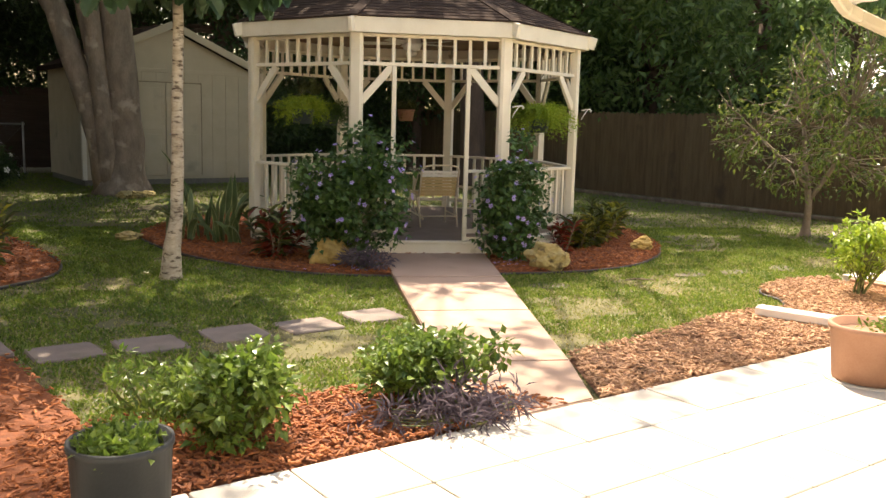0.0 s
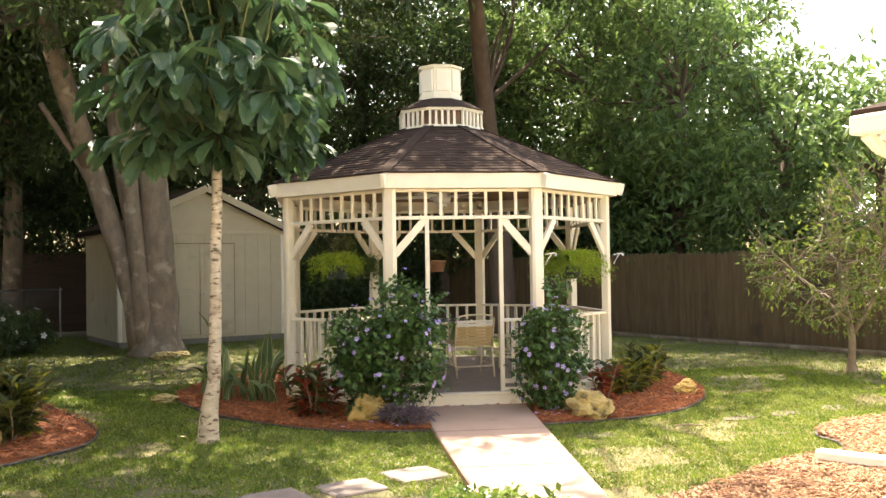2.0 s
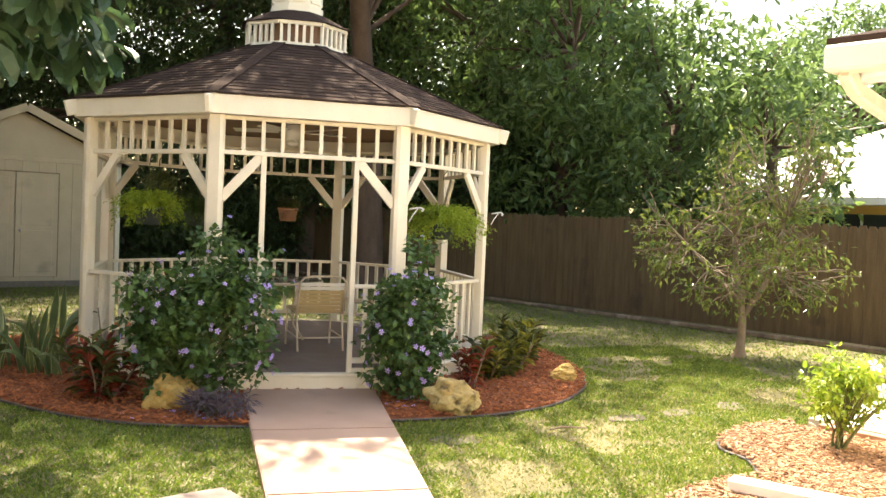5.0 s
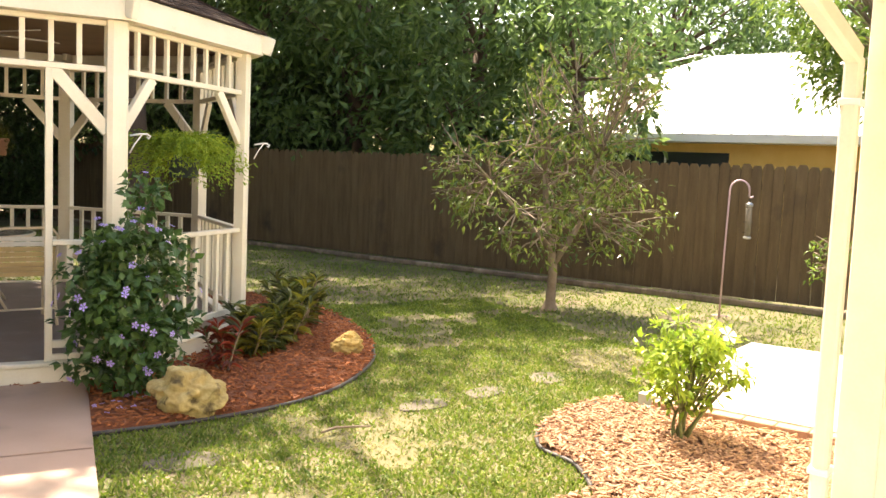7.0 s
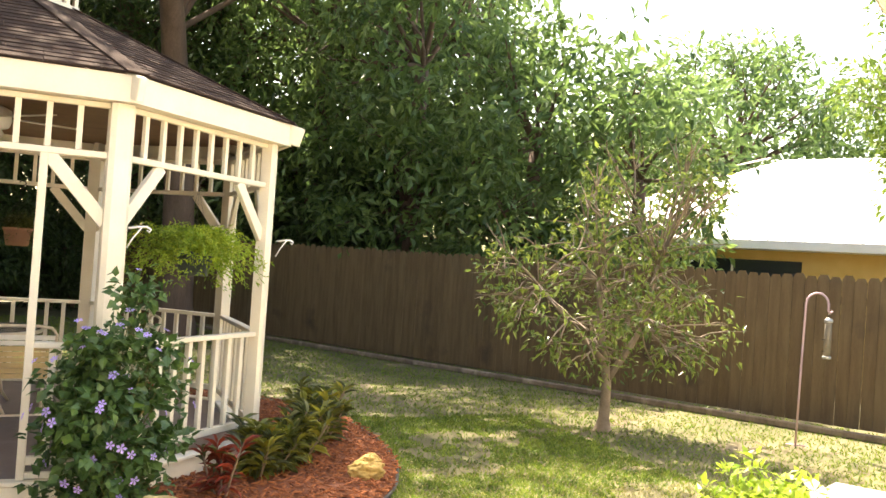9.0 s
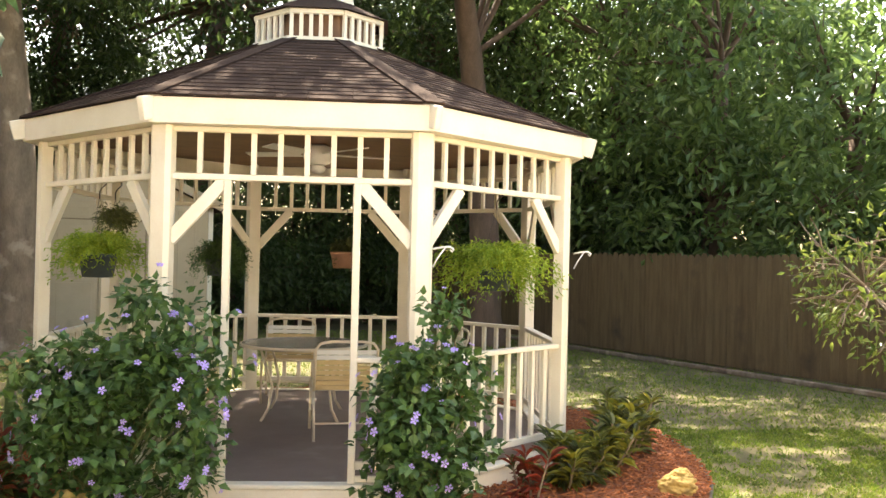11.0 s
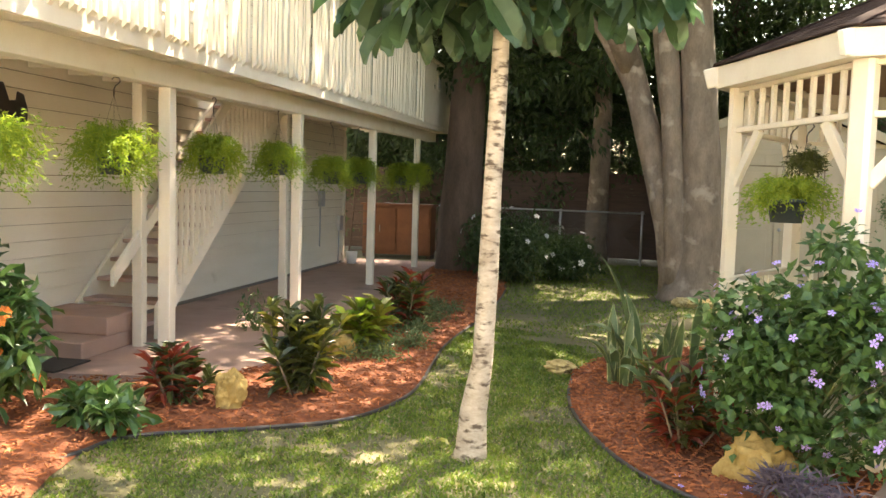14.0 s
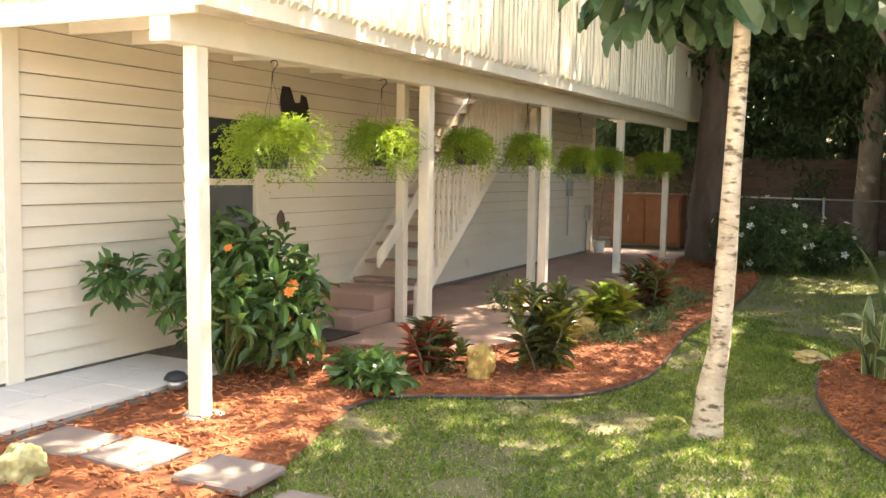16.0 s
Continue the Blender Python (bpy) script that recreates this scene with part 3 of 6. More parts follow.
for i in range(13):
    x = WALL + 0.02 + i * 0.145
    for y0, y1 in ((-0.4, HATCH[0]), (HATCH[1], 14.75)) if x < -0.66 else ((-0.4, 14.75),):
        part("deck_board", B(x, x + 0.138, y0, y1, 2.765, 2.8), CREAM, deck)
part("rim_board", B(0.315, 0.36, -0.44, 14.79, 2.56, 2.8, 0.004), CREAM, deck)
part("rim_board", B(WALL + 0.02, 0.31, -0.44, -0.4, 2.52, 2.8, 0.004), CREAM, deck)
part("rim_board", B(WALL + 0.02, 0.31, 14.75, 14.79, 2.56, 2.8, 0.004), CREAM, deck)
part("top_rail", B(0.31, 0.45, -0.5, 14.86, 3.82, 3.86, 0.006), CREAM, deck)
part("top_rail", B(WALL + 0.02, 0.308, -0.5, -0.36, 3.82, 3.86, 0.006), CREAM, deck)
part("lower_rail", B(0.33, 0.362, -0.44, 14.79, 3.68, 3.8, 0.004), CREAM, deck)
part("railing_panel", B(0.362, 0.385, 11.9, 14.79, 2.64, 3.815, 0.004), CREAM, deck, "solid cream panel closing the railing's far end")
vent = thing("wall_vent", YARD @ pose(0, 0, 0, 0.9) @ pose(0.388, 13.2, 3.5), "square grey vent cover on the deck railing", "vent")
part("frame", B(0, 0.03, -0.16, 0.16, -0.17, 0.17, 0.006), CREAM, vent)
for i in range(5):
    part("slat", B(0.03, 0.04, -0.12, 0.12, -0.12 + i * 0.05, -0.085 + i * 0.05, 0.002), GALV, vent)


def slat_mesh():
    b = bmesh.new()
    w, d = 0.023, 0.042
    vs = [b.verts.new(p) for p in ((0, -w, 2.66), (d, -w, 2.70), (d, -w, 3.815), (0, -w, 3.815), (0, w, 2.66), (d, w, 2.70), (d, w, 3.815), (0, w, 3.815))]
    for f in ((0, 1, 2, 3), (7, 6, 5, 4), (1, 5, 6, 2), (0, 4, 5, 1), (3, 2, 6, 7), (0, 3, 7, 4)):
        b.faces.new([vs[i] for i in f])
    me = bpy.data.meshes.new("slat")
    b.to_mesh(me)
    b.free()
    me.materials.append(CREAM)
    return me


sm = slat_mesh()
rnd = random.Random(3)
y = -0.36
while y < 11.85:
    ob = new("slat", sm)
    ob.parent = deck
    ob.matrix_basis = pose(0.364, y, rnd.uniform(-0.008, 0.008), 0, rnd.uniform(-0.5, 0.5), 0)
    y += 0.094
x = WALL + 0.06
while x < 0.3:
    ob = new("slat", sm)
    ob.parent = deck
    ob.matrix_basis = pose(x, -0.444, rnd.uniform(-0.008, 0.008), 0, 0, -90)
    x += 0.094

stairs = thing("stairs", YARD, "cream-painted wooden stairs up to the deck", "stairs")
SL = 0.745


def slope_board(x0, x1, ya, za, yb, h):
    """A board on the stairs' slope, its lower edge through (ya, za), with plumb ends."""
    b = bmesh.new()
    zb = za + (yb - ya) * SL
    vs = [b.verts.new(p) for x in (x0, x1) for p in ((x, ya, za), (x, yb, zb), (x, yb, zb + h), (x, ya, za + h))]
    for f in ((0, 1, 2, 3), (7, 6, 5, 4), (0, 4, 5, 1), (1, 5, 6, 2), (2, 6, 7, 3), (3, 7, 4, 0)):
        b.faces.new([vs[i] for i in f])
    bmesh.ops.recalc_face_normals(b, faces=b.faces[:])
    bmesh.ops.bevel(b, geom=b.edges[:], offset=0.004, segments=1, affect='EDGES')
    return b


part("stringer", slope_board(-0.65, -0.605, 4.0, 0.05, 7.5, 0.33), CREAM, stairs)
part("stringer", slope_board(-1.52, -1.475, 4.0, 0.05, 7.5, 0.33), CREAM, stairs)
part("handrail", slope_board(-0.6, -0.56, 3.12, 0.67, 5.75, 0.15), CREAM, stairs)
for i in range(14):
    z = 0.05 + 0.185 * (i + 1)
    y = 3.6 + (z - 0.05) / SL
    part("tread", B(-1.475, -0.65, y - 0.02, y + 0.27, z - 0.04, z, 0.006), PATIO, stairs, "brown painted tread")
y = 4.05
while y < 7.3:
    zl = 0.05 + (y - 4.0) * SL + 0.2
    part("baluster", B(-0.603, -0.565, y - 0.018, y + 0.018, zl, min(0.72 + (y - 3.12) * SL, 2.56), 0.002), CREAM, stairs)
    y += 0.125
part("landing_step", B(-1.54, -0.7, 2.85, 3.95, 0.05, 0.2, 0.01), PATIO, stairs, "brown painted landing step")
part("landing_step", B(-1.54, -0.7, 3.25, 3.95, 0.2, 0.37, 0.01), PATIO, stairs, "brown painted landing step")
mat = tagged(mesh_object("doormat", B(-1.35, -0.6, 2.3, 2.83, 0.052, 0.066, 0.005), BLACK, None, YARD), "dark ribbed doormat before the stairs", "doormat")

# ---- gazebo ----
gz = thing("gazebo", pose(GAZEBO[0], GAZEBO[1], 0), "cream wooden octagonal gazebo with brown shingle roof", "gazebo")
SIDE = 1.674
RV, AP = SIDE * 1.30656, SIDE * 1.20711


def octa(r, k):
    a = radians(-112.5 + 45 * k)
    return Vector((r * math.cos(a), r * math.sin(a), 0))


def octo(bm, r0, z0, r1, z1):
    """A closed octagonal frustum."""
    lo = [bm.verts.new(octa(r0, k) + Vector((0, 0, z0))) for k in range(8)]
    hi = [bm.verts.new(octa(r1, k) + Vector((0, 0, z1))) for k in range(8)]
    bm.faces.new(lo[::-1])
    bm.faces.new(hi)
    for k in range(8):
        j = (k + 1) % 8
        bm.faces.new((lo[k], lo[j], hi[j], hi[k]))
    return bm


part("floor", octo(bmesh.new(), RV - 0.06, 0.05, RV - 0.06, 0.19), FLOORP, gz, "brown painted floor")
for k in range(8):
    p, q = octa(RV, k), octa(RV, k + 1)
    d = (q - p).normalized()
    n = Vector((d.y, -d.x, 0))
    mid = (p + q) / 2
    F = Matrix((d, -n, Vector((0, 0, 1)))).transposed().to_4x4()
    F.translation = mid
    H = SIDE / 2
    part("skirt", B(-H - 0.02, H + 0.02, -0.05, -0.015, 0.0, 0.165, 0.005), CREAM, gz, m=F)
    part("floor_edge", B(-H - 0.03, H + 0.03, -0.07, 0.03, 0.167, 0.197, 0.006), CREAM, gz, m=F)
    # post of two mitred pieces at vertex k
    b = bmesh.new()
    c = octa(RV, k)
    out = c.normalized()
    side = Vector((-out.y, out.x, 0))
    pts = [c + out * 0.055 + side * 0.05, c + out * 0.03 + side * 0.078, c - out * 0.05 + side * 0.06, c - out * 0.05 - side * 0.06, c + out * 0.03 - side * 0.078, c + out * 0.055 - side * 0.05]
    prism(b, [(v.x, v.y) for v in pts[::-1]], 0.197, 2.5)
    bmesh.ops.recalc_face_normals(b, faces=b.faces[:])
    part("post", b, CREAM, gz)
    # frieze
    part("frieze_rail", B(-H + 0.06, H - 0.06, -0.02, 0.025, 2.465, 2.5, 0.004), CREAM, gz, m=F)
    part("frieze_rail", B(-H + 0.06, H - 0.06, -0.025, 0.03, 2.155, 2.195, 0.004), CREAM, gz, m=F)
    for i in range(8):
        x = -H + 0.06 + (i + 1) * (SIDE - 0.12) / 9
        part("spindle", B(x - 0.018, x + 0.018, -0.012, 0.02, 2.195, 2.465, 0.003), CREAM, gz, m=F)
    # braces
    for s in (-1, 1):
        part("brace", beam(bmesh.new(), (s * (H - 0.05), 0, 1.76), (s * (H - 0.40), 0, 2.16), 0.04, 0.085, 0.004), CREAM, gz, m=F)
    # fascia
    b = bmesh.new()
    vs = []
    for off, hh in ((0.115, (AP + 0.115) * 0.41421), (0.15, (AP + 0.15) * 0.41421)):
        for z in (2.5, 2.665):
            vs += [b.verts.new((-hh, -off, z)), b.verts.new((hh, -off, z))]
    for f in ((0, 1, 3, 2), (5, 4, 6, 7), (2, 3, 7, 6), (1, 0, 4, 5), (0, 2, 6, 4), (3, 1, 5, 7)):
        b.faces.new([vs[i] for i in f])
    bmesh.ops.recalc_face_normals(b, faces=b.faces[:])
    part("fascia", b, CREAM, gz, m=F)
    # rafter tail at the corner, tip sloping down
    t0, t1 = octa(RV - 0.05, k), octa(RV + 0.245, k)
    part("rafter_tail", beam(bmesh.new(), t0 + Vector((0, 0, 2.65)), t1 + Vector((0, 0, 2.57)), 0.05, 0.15, 0.006), CREAM, gz)
    # soffit
    b = bmesh.new()
    i0, i1, o0, o1 = octa(RV - 0.06, k), octa(RV - 0.06, k + 1), octa(RV + 0.122, k), octa(RV + 0.122, k + 1)
    prism(b, [(v.x, v.y) for v in (o0, o1, i1, i0)], 2.504, 2.52)
    bmesh.ops.recalc_face_normals(b, faces=b.faces[:])
    part("soffit", b, CREAM, gz)
    # railing
    spans = [(-H + 0.06, H - 0.06)] if k else [(-H + 0.07, -0.44), (0.44, H - 0.07)]
    for x0, x1 in spans:
        part("top_rail", B(x0, x1, -0.035, 0.035, 0.985, 1.02, 0.005), CREAM, gz, m=F)
        part("bottom_rail", B(x0, x1, -0.02, 0.025, 0.285, 0.335, 0.004), CREAM, gz, m=F)
        n_b = 9 if k else 2
        for i in range(n_b):
            x = x0 + (i + 1) * (x1 - x0) / (n_b + 1)
            part("baluster", B(x - 0.02, x + 0.02, -0.014, 0.018, 0.335, 0.985, 0.003), CREAM, gz, m=F)
        if k == 0:
            part("kick_rail", B(x0, x1, -0.02, 0.02, 0.205, 0.24, 0.004), CREAM, gz, m=F)
    if k == 0:
        for s in (-1, 1):
            part("door_post", B(s * 0.42 - 0.024, s * 0.42 + 0.024, -0.03, 0.025, 0.197, 2.155, 0.004), CREAM, gz, m=F)
# roof: deck, courses of shingles, ceiling, cupola
part("roof_deck", octo(bmesh.new(), RV + 0.145, 2.655, 0.55, 3.44), CEILW, gz, "brown wooden roof deck")
for k in range(8):
    b = bmesh.new()
    rng2 = random.Random(50 + k)
    N = 19
    for c in range(N):
        f0, f1 = c / N, (c + 1.25) / N
        rr = lambda f: (RV + 0.185) + (0.56 - RV - 0.185) * f
        zz = lambda f: 2.675 + (3.46 - 2.675) * f
        p0, p1 = octa(rr(f0), k), octa(rr(f0), k + 1)
        q0, q1 = octa(rr(min(f1, 1)), k), octa(rr(min(f1, 1)), k + 1)
        n_t = max(2, round((p1 - p0).length / 0.25))
        cuts = [0] + sorted((i + rng2.uniform(-0.25, 0.25)) / n_t for i in range(1, n_t)) + [1]
        for a0, a1 in zip(cuts, cuts[1:]):
            lift = 0.007 + rng2.uniform(0, 0.004)
            g = 0.002 if a1 < 1 else 0
            A, Bq = p0.lerp(p1, a0), p0.lerp(p1, a1 - g)
            C, D = q0.lerp(q1, a1 - g), q0.lerp(q1, a0)
            vs = [b.verts.new(v + Vector((0, 0, z))) for v, z in ((A, zz(f0) + lift), (Bq, zz(f0) + lift), (C, zz(min(f1, 1)) + 0.001), (D, zz(min(f1, 1)) + 0.001), (A, zz(f0) - 0.004), (Bq, zz(f0) - 0.004))]
            b.faces.new(vs[:4])
            b.faces.new((vs[4], vs[5], vs[1], vs[0]))
            b.faces.new((vs[5], vs[2], vs[1]))
            b.faces.new((vs[4], vs[0], vs[3]))
    tagged(part("shingles", b, SHINGLE, gz, "brown asphalt shingle courses"), kind="stuff")
    # hip cap
    p, q = octa(RV + 0.19, k), octa(0.56, k)
    part("hip_cap", beam(bmesh.new(), p + Vector((0, 0, 2.678)), q + Vector((0, 0, 3.464)), 0.14, 0.012, 0.003), SHINGLE, gz)
part("cupola_curb", octo(bmesh.new(), 0.60, 3.42, 0.60, 3.475), CREAM, gz)
for k in range(8):
    p, q = octa(0.575, k), octa(0.575, k + 1)
    d = (q - p).normalized()
    F = Matrix((d, Vector((-d.y, d.x, 0)), Vector((0, 0, 1)))).transposed().to_4x4()
    F.translation = (p + q) / 2
    h = (q - p).length / 2
    part("cupola_rail", B(-h, h, -0.022, 0.022, 3.665, 3.705, 0.004), CREAM, gz, m=F)
    for i in range(5):
        x = -h + 0.02 + i * (2 * h - 0.04) / 5
        part("cupola_spindle", B(x - 0.016, x + 0.016, -0.014, 0.014, 3.475, 3.665, 0.002), CREAM, gz, m=F)
    p, q = octa(0.285, k), octa(0.285, k + 1)
    d = (q - p).normalized()
    F = Matrix((d, Vector((-d.y, d.x, 0)), Vector((0, 0, 1)))).transposed().to_4x4()
    F.translation = (p + q) / 2
    h = (q - p).length / 2
    part("lantern_panel", B(-h + 0.03, h - 0.03, -0.014, 0.01, 3.97, 4.26, 0.004), CREAM, gz, m=F)
part("cupola_core", octo(bmesh.new(), 0.5, 3.46, 0.5, 3.7), CEILW, gz)
part("cupola_roof", octo(bmesh.new(), 0.64, 3.705, 0.29, 3.875), SHINGLE, gz)
part("lantern", octo(bmesh.new(), 0.28, 3.86, 0.28, 4.3), CREAM, gz)
part("lantern_base", octo(bmesh.new(), 0.305, 3.86, 0.305, 3.93), CREAM, gz)
part("lantern_cornice", octo(bmesh.new(), 0.315, 4.285, 0.315, 4.32), CREAM, gz)
part("lantern_roof", octo(bmesh.new(), 0.34, 4.32, 0.03, 4.385), SHINGLE, gz)

# ---- shed ----
shed = thing("shed", YARD @ pose(4.9, 12.35, 0), "beige wooden garden shed with gable roof and double door", "shed")
W, D, EZ, RZ = 3.75, 3.0, 2.5, 3.35
b = bmesh.new()
pr = [(0, 0.12), (W, 0.12), (W, EZ), (W / 2, RZ), (0, EZ)]
lo = [b.verts.new((x, 0, z)) for x, z in pr]
hi = [b.verts.new((x, D, z)) for x, z in pr]
b.faces.new(lo)
b.faces.new(hi[::-1])
for i in range(5):
    j = (i + 1) % 5
    b.faces.new((lo[j], lo[i], hi[i], hi[j]))
bmesh.ops.recalc_face_normals(b, faces=b.faces[:])
part("wall", b, SHEDP, shed)
for s in (0, 1):
    x0, x1 = (-0.2, W / 2) if s == 0 else (W + 0.2, W / 2)
    za, zb = EZ - 0.2 * (RZ - EZ) / (W / 2), RZ
    b = bmesh.new()
    vs = [b.verts.new(p) for y in (-0.18, D + 0.18) for p in ((x0, y, za + 0.03), (x1, y, zb + 0.03), (x1, y, zb + 0.13), (x0, y, za + 0.13))]
    for f in ((0, 1, 2, 3), (7, 6, 5, 4), (0, 4, 5, 1), (1, 5, 6, 2), (2, 6, 7, 3), (3, 7, 4, 0)):
        b.faces.new([vs[i] for i in f])
    bmesh.ops.recalc_face_normals(b, faces=b.faces[:])
    part("roof", b, SHINGLE, shed, "brown shingle roof slope")
    part("barge_board", beam(bmesh.new(), (x0, -0.2, za + 0.08), (x1, -0.2, zb + 0.08), 0.03, 0.15, 0.004), SHEDP, shed)
for i in range(1, 12):
    x = i * W / 12
    part("batten", B(x - 0.01, x + 0.01, -0.012, 0.0, 0.13, EZ, 0.002), SHEDP, shed)
part("gable_trim", B(0.0, W, -0.02, 0.0, EZ - 0.08, EZ - 0.0, 0.004), SHEDP, shed)
for x0 in (0.95, 1.75):
    dr = part("door", B(x0, x0 + 0.78, -0.035, -0.013, 0.2, 2.2, 0.006), SHEDP, shed)
    for z0, z1 in ((0.3, 1.1), (1.2, 2.1)):
        part("door_panel", B(x0 + 0.1, x0 + 0.68, -0.045, -0.035, z0, z1, 0.004), SHEDP, dr)
# flat dark strips paint the shade of the gap round the doors
for x0, x1, z0, z1 in ((0.925, 0.948, 0.2, 2.225), (2.532, 2.555, 0.2, 2.225), (0.948, 2.532, 2.202, 2.225)):
    part("door_gap", B(x0, x1, -0.017, -0.013, z0, z1), SHADOWGAP, shed, "dark strip painted as the shaded gap round the door")
part("door_knob", lathe(bmesh.new(), [(0.02, 0), (0.02, 0.03), (0.03, 0.04), (0.03, 0.06), (0.01, 0.07)], 12), GALV, shed, "metal door knob", m=pose(1.83, -0.035, 1.1, 90))
part("base", B(0.02, W - 0.02, 0.02, D - 0.02, 0.0, 0.12), JOINT, shed)
part("corner_board", B(-0.015, 0.07, -0.02, 0.0, 0.12, EZ, 0.004), CREAM, shed)
part("corner_board", B(-0.02, 0.0, -0.015, 0.07, 0.12, EZ, 0.004), CREAM, shed)
part("corner_board", B(W - 0.07, W + 0.015, -0.02, 0.0, 0.12, EZ, 0.004), CREAM, shed)

# ---- fences ----
fence_r = tagged(place(new("fence_east"), YARD @ pose(15.0, 0, 0, 0, 0, 0)), "tall brown wooden board fence beside the lawn", "fence", "", "structure")
rng3 = random.Random(11)
y = -9.0
while y < 18.2:
    z1 = 1.83 + rng3.uniform(-0.02, 0.02)
    b = bmesh.new()
    w = 0.138
    pts = [(y, 0.05), (y + w, 0.05), (y + w, z1 - 0.05), (y + w - 0.03, z1), (y + 0.03, z1), (y, z1 - 0.05)]
    t = rng3.uniform(0, 0.012)
    lo = [b.verts.new((t, *p)) for p in pts]
    hi = [b.verts.new((t + 0.018, *p)) for p in pts]
    b.faces.new(lo[::-1])
    b.faces.new(hi)
    for i in range(6):
        j = (i + 1) % 6
        b.faces.new((lo[i], lo[j], hi[j], hi[i]))
    bmesh.ops.recalc_face_normals(b, faces=b.faces[:])
    part("plank", b, FENCE, fence_r)
    y += 0.143
for z in (0.4, 1.5):
    part("fence_rail", B(0.035, 0.075, -9, 18.2, z, z + 0.09, 0.004), FENCE, fence_r)
part("kerb_board", B(-0.5, -0.42, -9.0, 17.8, 0.0, 0.08, 0.015), BARK, fence_r, "grey-brown weathered ground board along the fence")
fence_b = tagged(place(new("fence_back"), YARD @ pose(0, 17.6, 0)), "dark weathered fence with horizontal boards", "fence", "", "structure")
for i in range(9):
    z = 0.08 + i * 0.225
    for j in range(7):
        x = -6 + j * 3.15
        part("plank", B(x, x + 3.13, -0.02 - rng3.uniform(0, 0.02), 0.015, z + rng3.uniform(-0.008, 0.008), z + 0.229, 0.004), OLDFENCE, fence_b)
for j in range(8):
    x = -6 + j * 3.15
    part("fence_post", B(x - 0.05, x + 0.05, 0.02, 0.12, 0, 2.15, 0.006), OLDFENCE, fence_b)
chain = thing("chain_link_rail", YARD @ pose(0, 16.6, 0), "thin galvanised chain-link fence frame", "fence")
part("top_pipe", tube(bmesh.new(), [(-1.5, 0, 1.22), (1.2, 0, 1.21), (4.6, 0, 1.2)], 0.02), GALV, chain)
for x in (-1.4, 0.8, 2.7, 4.55):
    part("pipe_post", tube(bmesh.new(), [(x, 0, 0), (x, 0, 1.25)], 0.024), GALV, chain)
b = bmesh.new()
for i in range(90):
    for s in (-1, 1):
        x0 = -1.5 + i * 0.07
        x1 = x0 + s * 1.1
        if -1.5 <= x1 <= 4.6:
            tube(b, [(x0, 0.004 * s, 0.06), (x1, 0.004 * s, 1.18)], 0.0016, 3, cap=False)
tagged(part("wire_mesh", b, GALV, chain), kind="stuff")

# ---- neighbour's house beyond the east fence ----
nb = thing("neighbour_house", YARD @ pose(19.3, 0, 0), "yellow stucco bungalow with white metal hip roof", "house")
part("wall", B(0, 7, -9, 5.7, 0, 2.35), STUCCO, nb)
b = bmesh.new()
ev = [(-0.6, -9.6), (7.6, -9.6), (7.6, 6.3), (-0.6, 6.3)]
lo = [b.verts.new((x, y, 2.42)) for x, y in ev]
hi = [b.verts.new(p) for p in ((3.5, -5.5, 4.35), (3.5, 2.3, 4.35))]
for f in ((lo[0], lo[1], hi[0]), (lo[1], lo[2], hi[1], hi[0]), (lo[2], lo[3], hi[1]), (lo[3], lo[0], hi[0], hi[1]), (lo[3], lo[2], lo[1], lo[0])):
    b.faces.new(f)
bmesh.ops.recalc_face_normals(b, faces=b.faces[:])
part("roof", b, ROOFW, nb)
for i in range(53):
    y = -9.4 + i * 0.3
    t = min(1.0, (6.3 - y) / 4.1, (y + 9.6) / 4.1)
    part("roof_rib", beam(bmesh.new(), (-0.6, y, 2.43), (-0.6 + 4.1 * max(t, 0.05), y, 2.43 + 1.93 * max(t, 0.05)), 0.03, 0.03, 0), ROOFW, nb)
part("fascia", B(-0.63, -0.6, -9.6, 6.3, 2.27, 2.42, 0.004), ROOFW, nb)
part("soffit", B(-0.6, 0.0, -9.6, 6.3, 2.27, 2.29), ROOFW, nb)
for y0 in (-7.0, 0.7):
    wd = part("window", B(-0.03, 0.02, y0, y0 + 2.4, 1.1, 2.1), PANE, nb)
    part("mullion", B(-0.045, -0.03, y0 + 1.18, y0 + 1.22, 1.1, 2.1), ROOFW, wd)


# ---- trees ----
def limb(bm, a, b, r0, r1, rng, bend=0.12, n=5, seg=6):
    a, b = Vector(a), Vector(b)
    length = (b - a).length
    off = Vector((rng.uniform(-1, 1), rng.uniform(-1, 1), rng.uniform(-0.3, 1))) * bend * length
    pts = [a.lerp(b, i / n) + off * math.sin(math.pi * i / n) for i in range(n + 1)]
    tube(bm, pts, [r0 + (r1 - r0) * i / n for i in range(n + 1)], seg, 0.1, cap=False)
    return pts


def clump_leaves(centres, radii, per, length, width, rng, template=CHEAP_V, droop=0.35, tilt=0.7):
    c = np.repeat(np.asarray(centres), per, axis=0)
    r = np.repeat(np.asarray(radii), per, axis=0)[:, None]
    off = unit(rng.normal(0, 1, c.shape)) * (rng.random((len(c), 1)) ** 0.45)
    p = c + off * r * np.array([1, 1, 0.75])
    d = off + rng.normal(0, 0.5, c.shape) + np.array([0, 0, -droop])
    size = rng.uniform(0.65, 1.25, len(c))
    return oriented(template, p, d, length * size, width * size, rng, tilt)


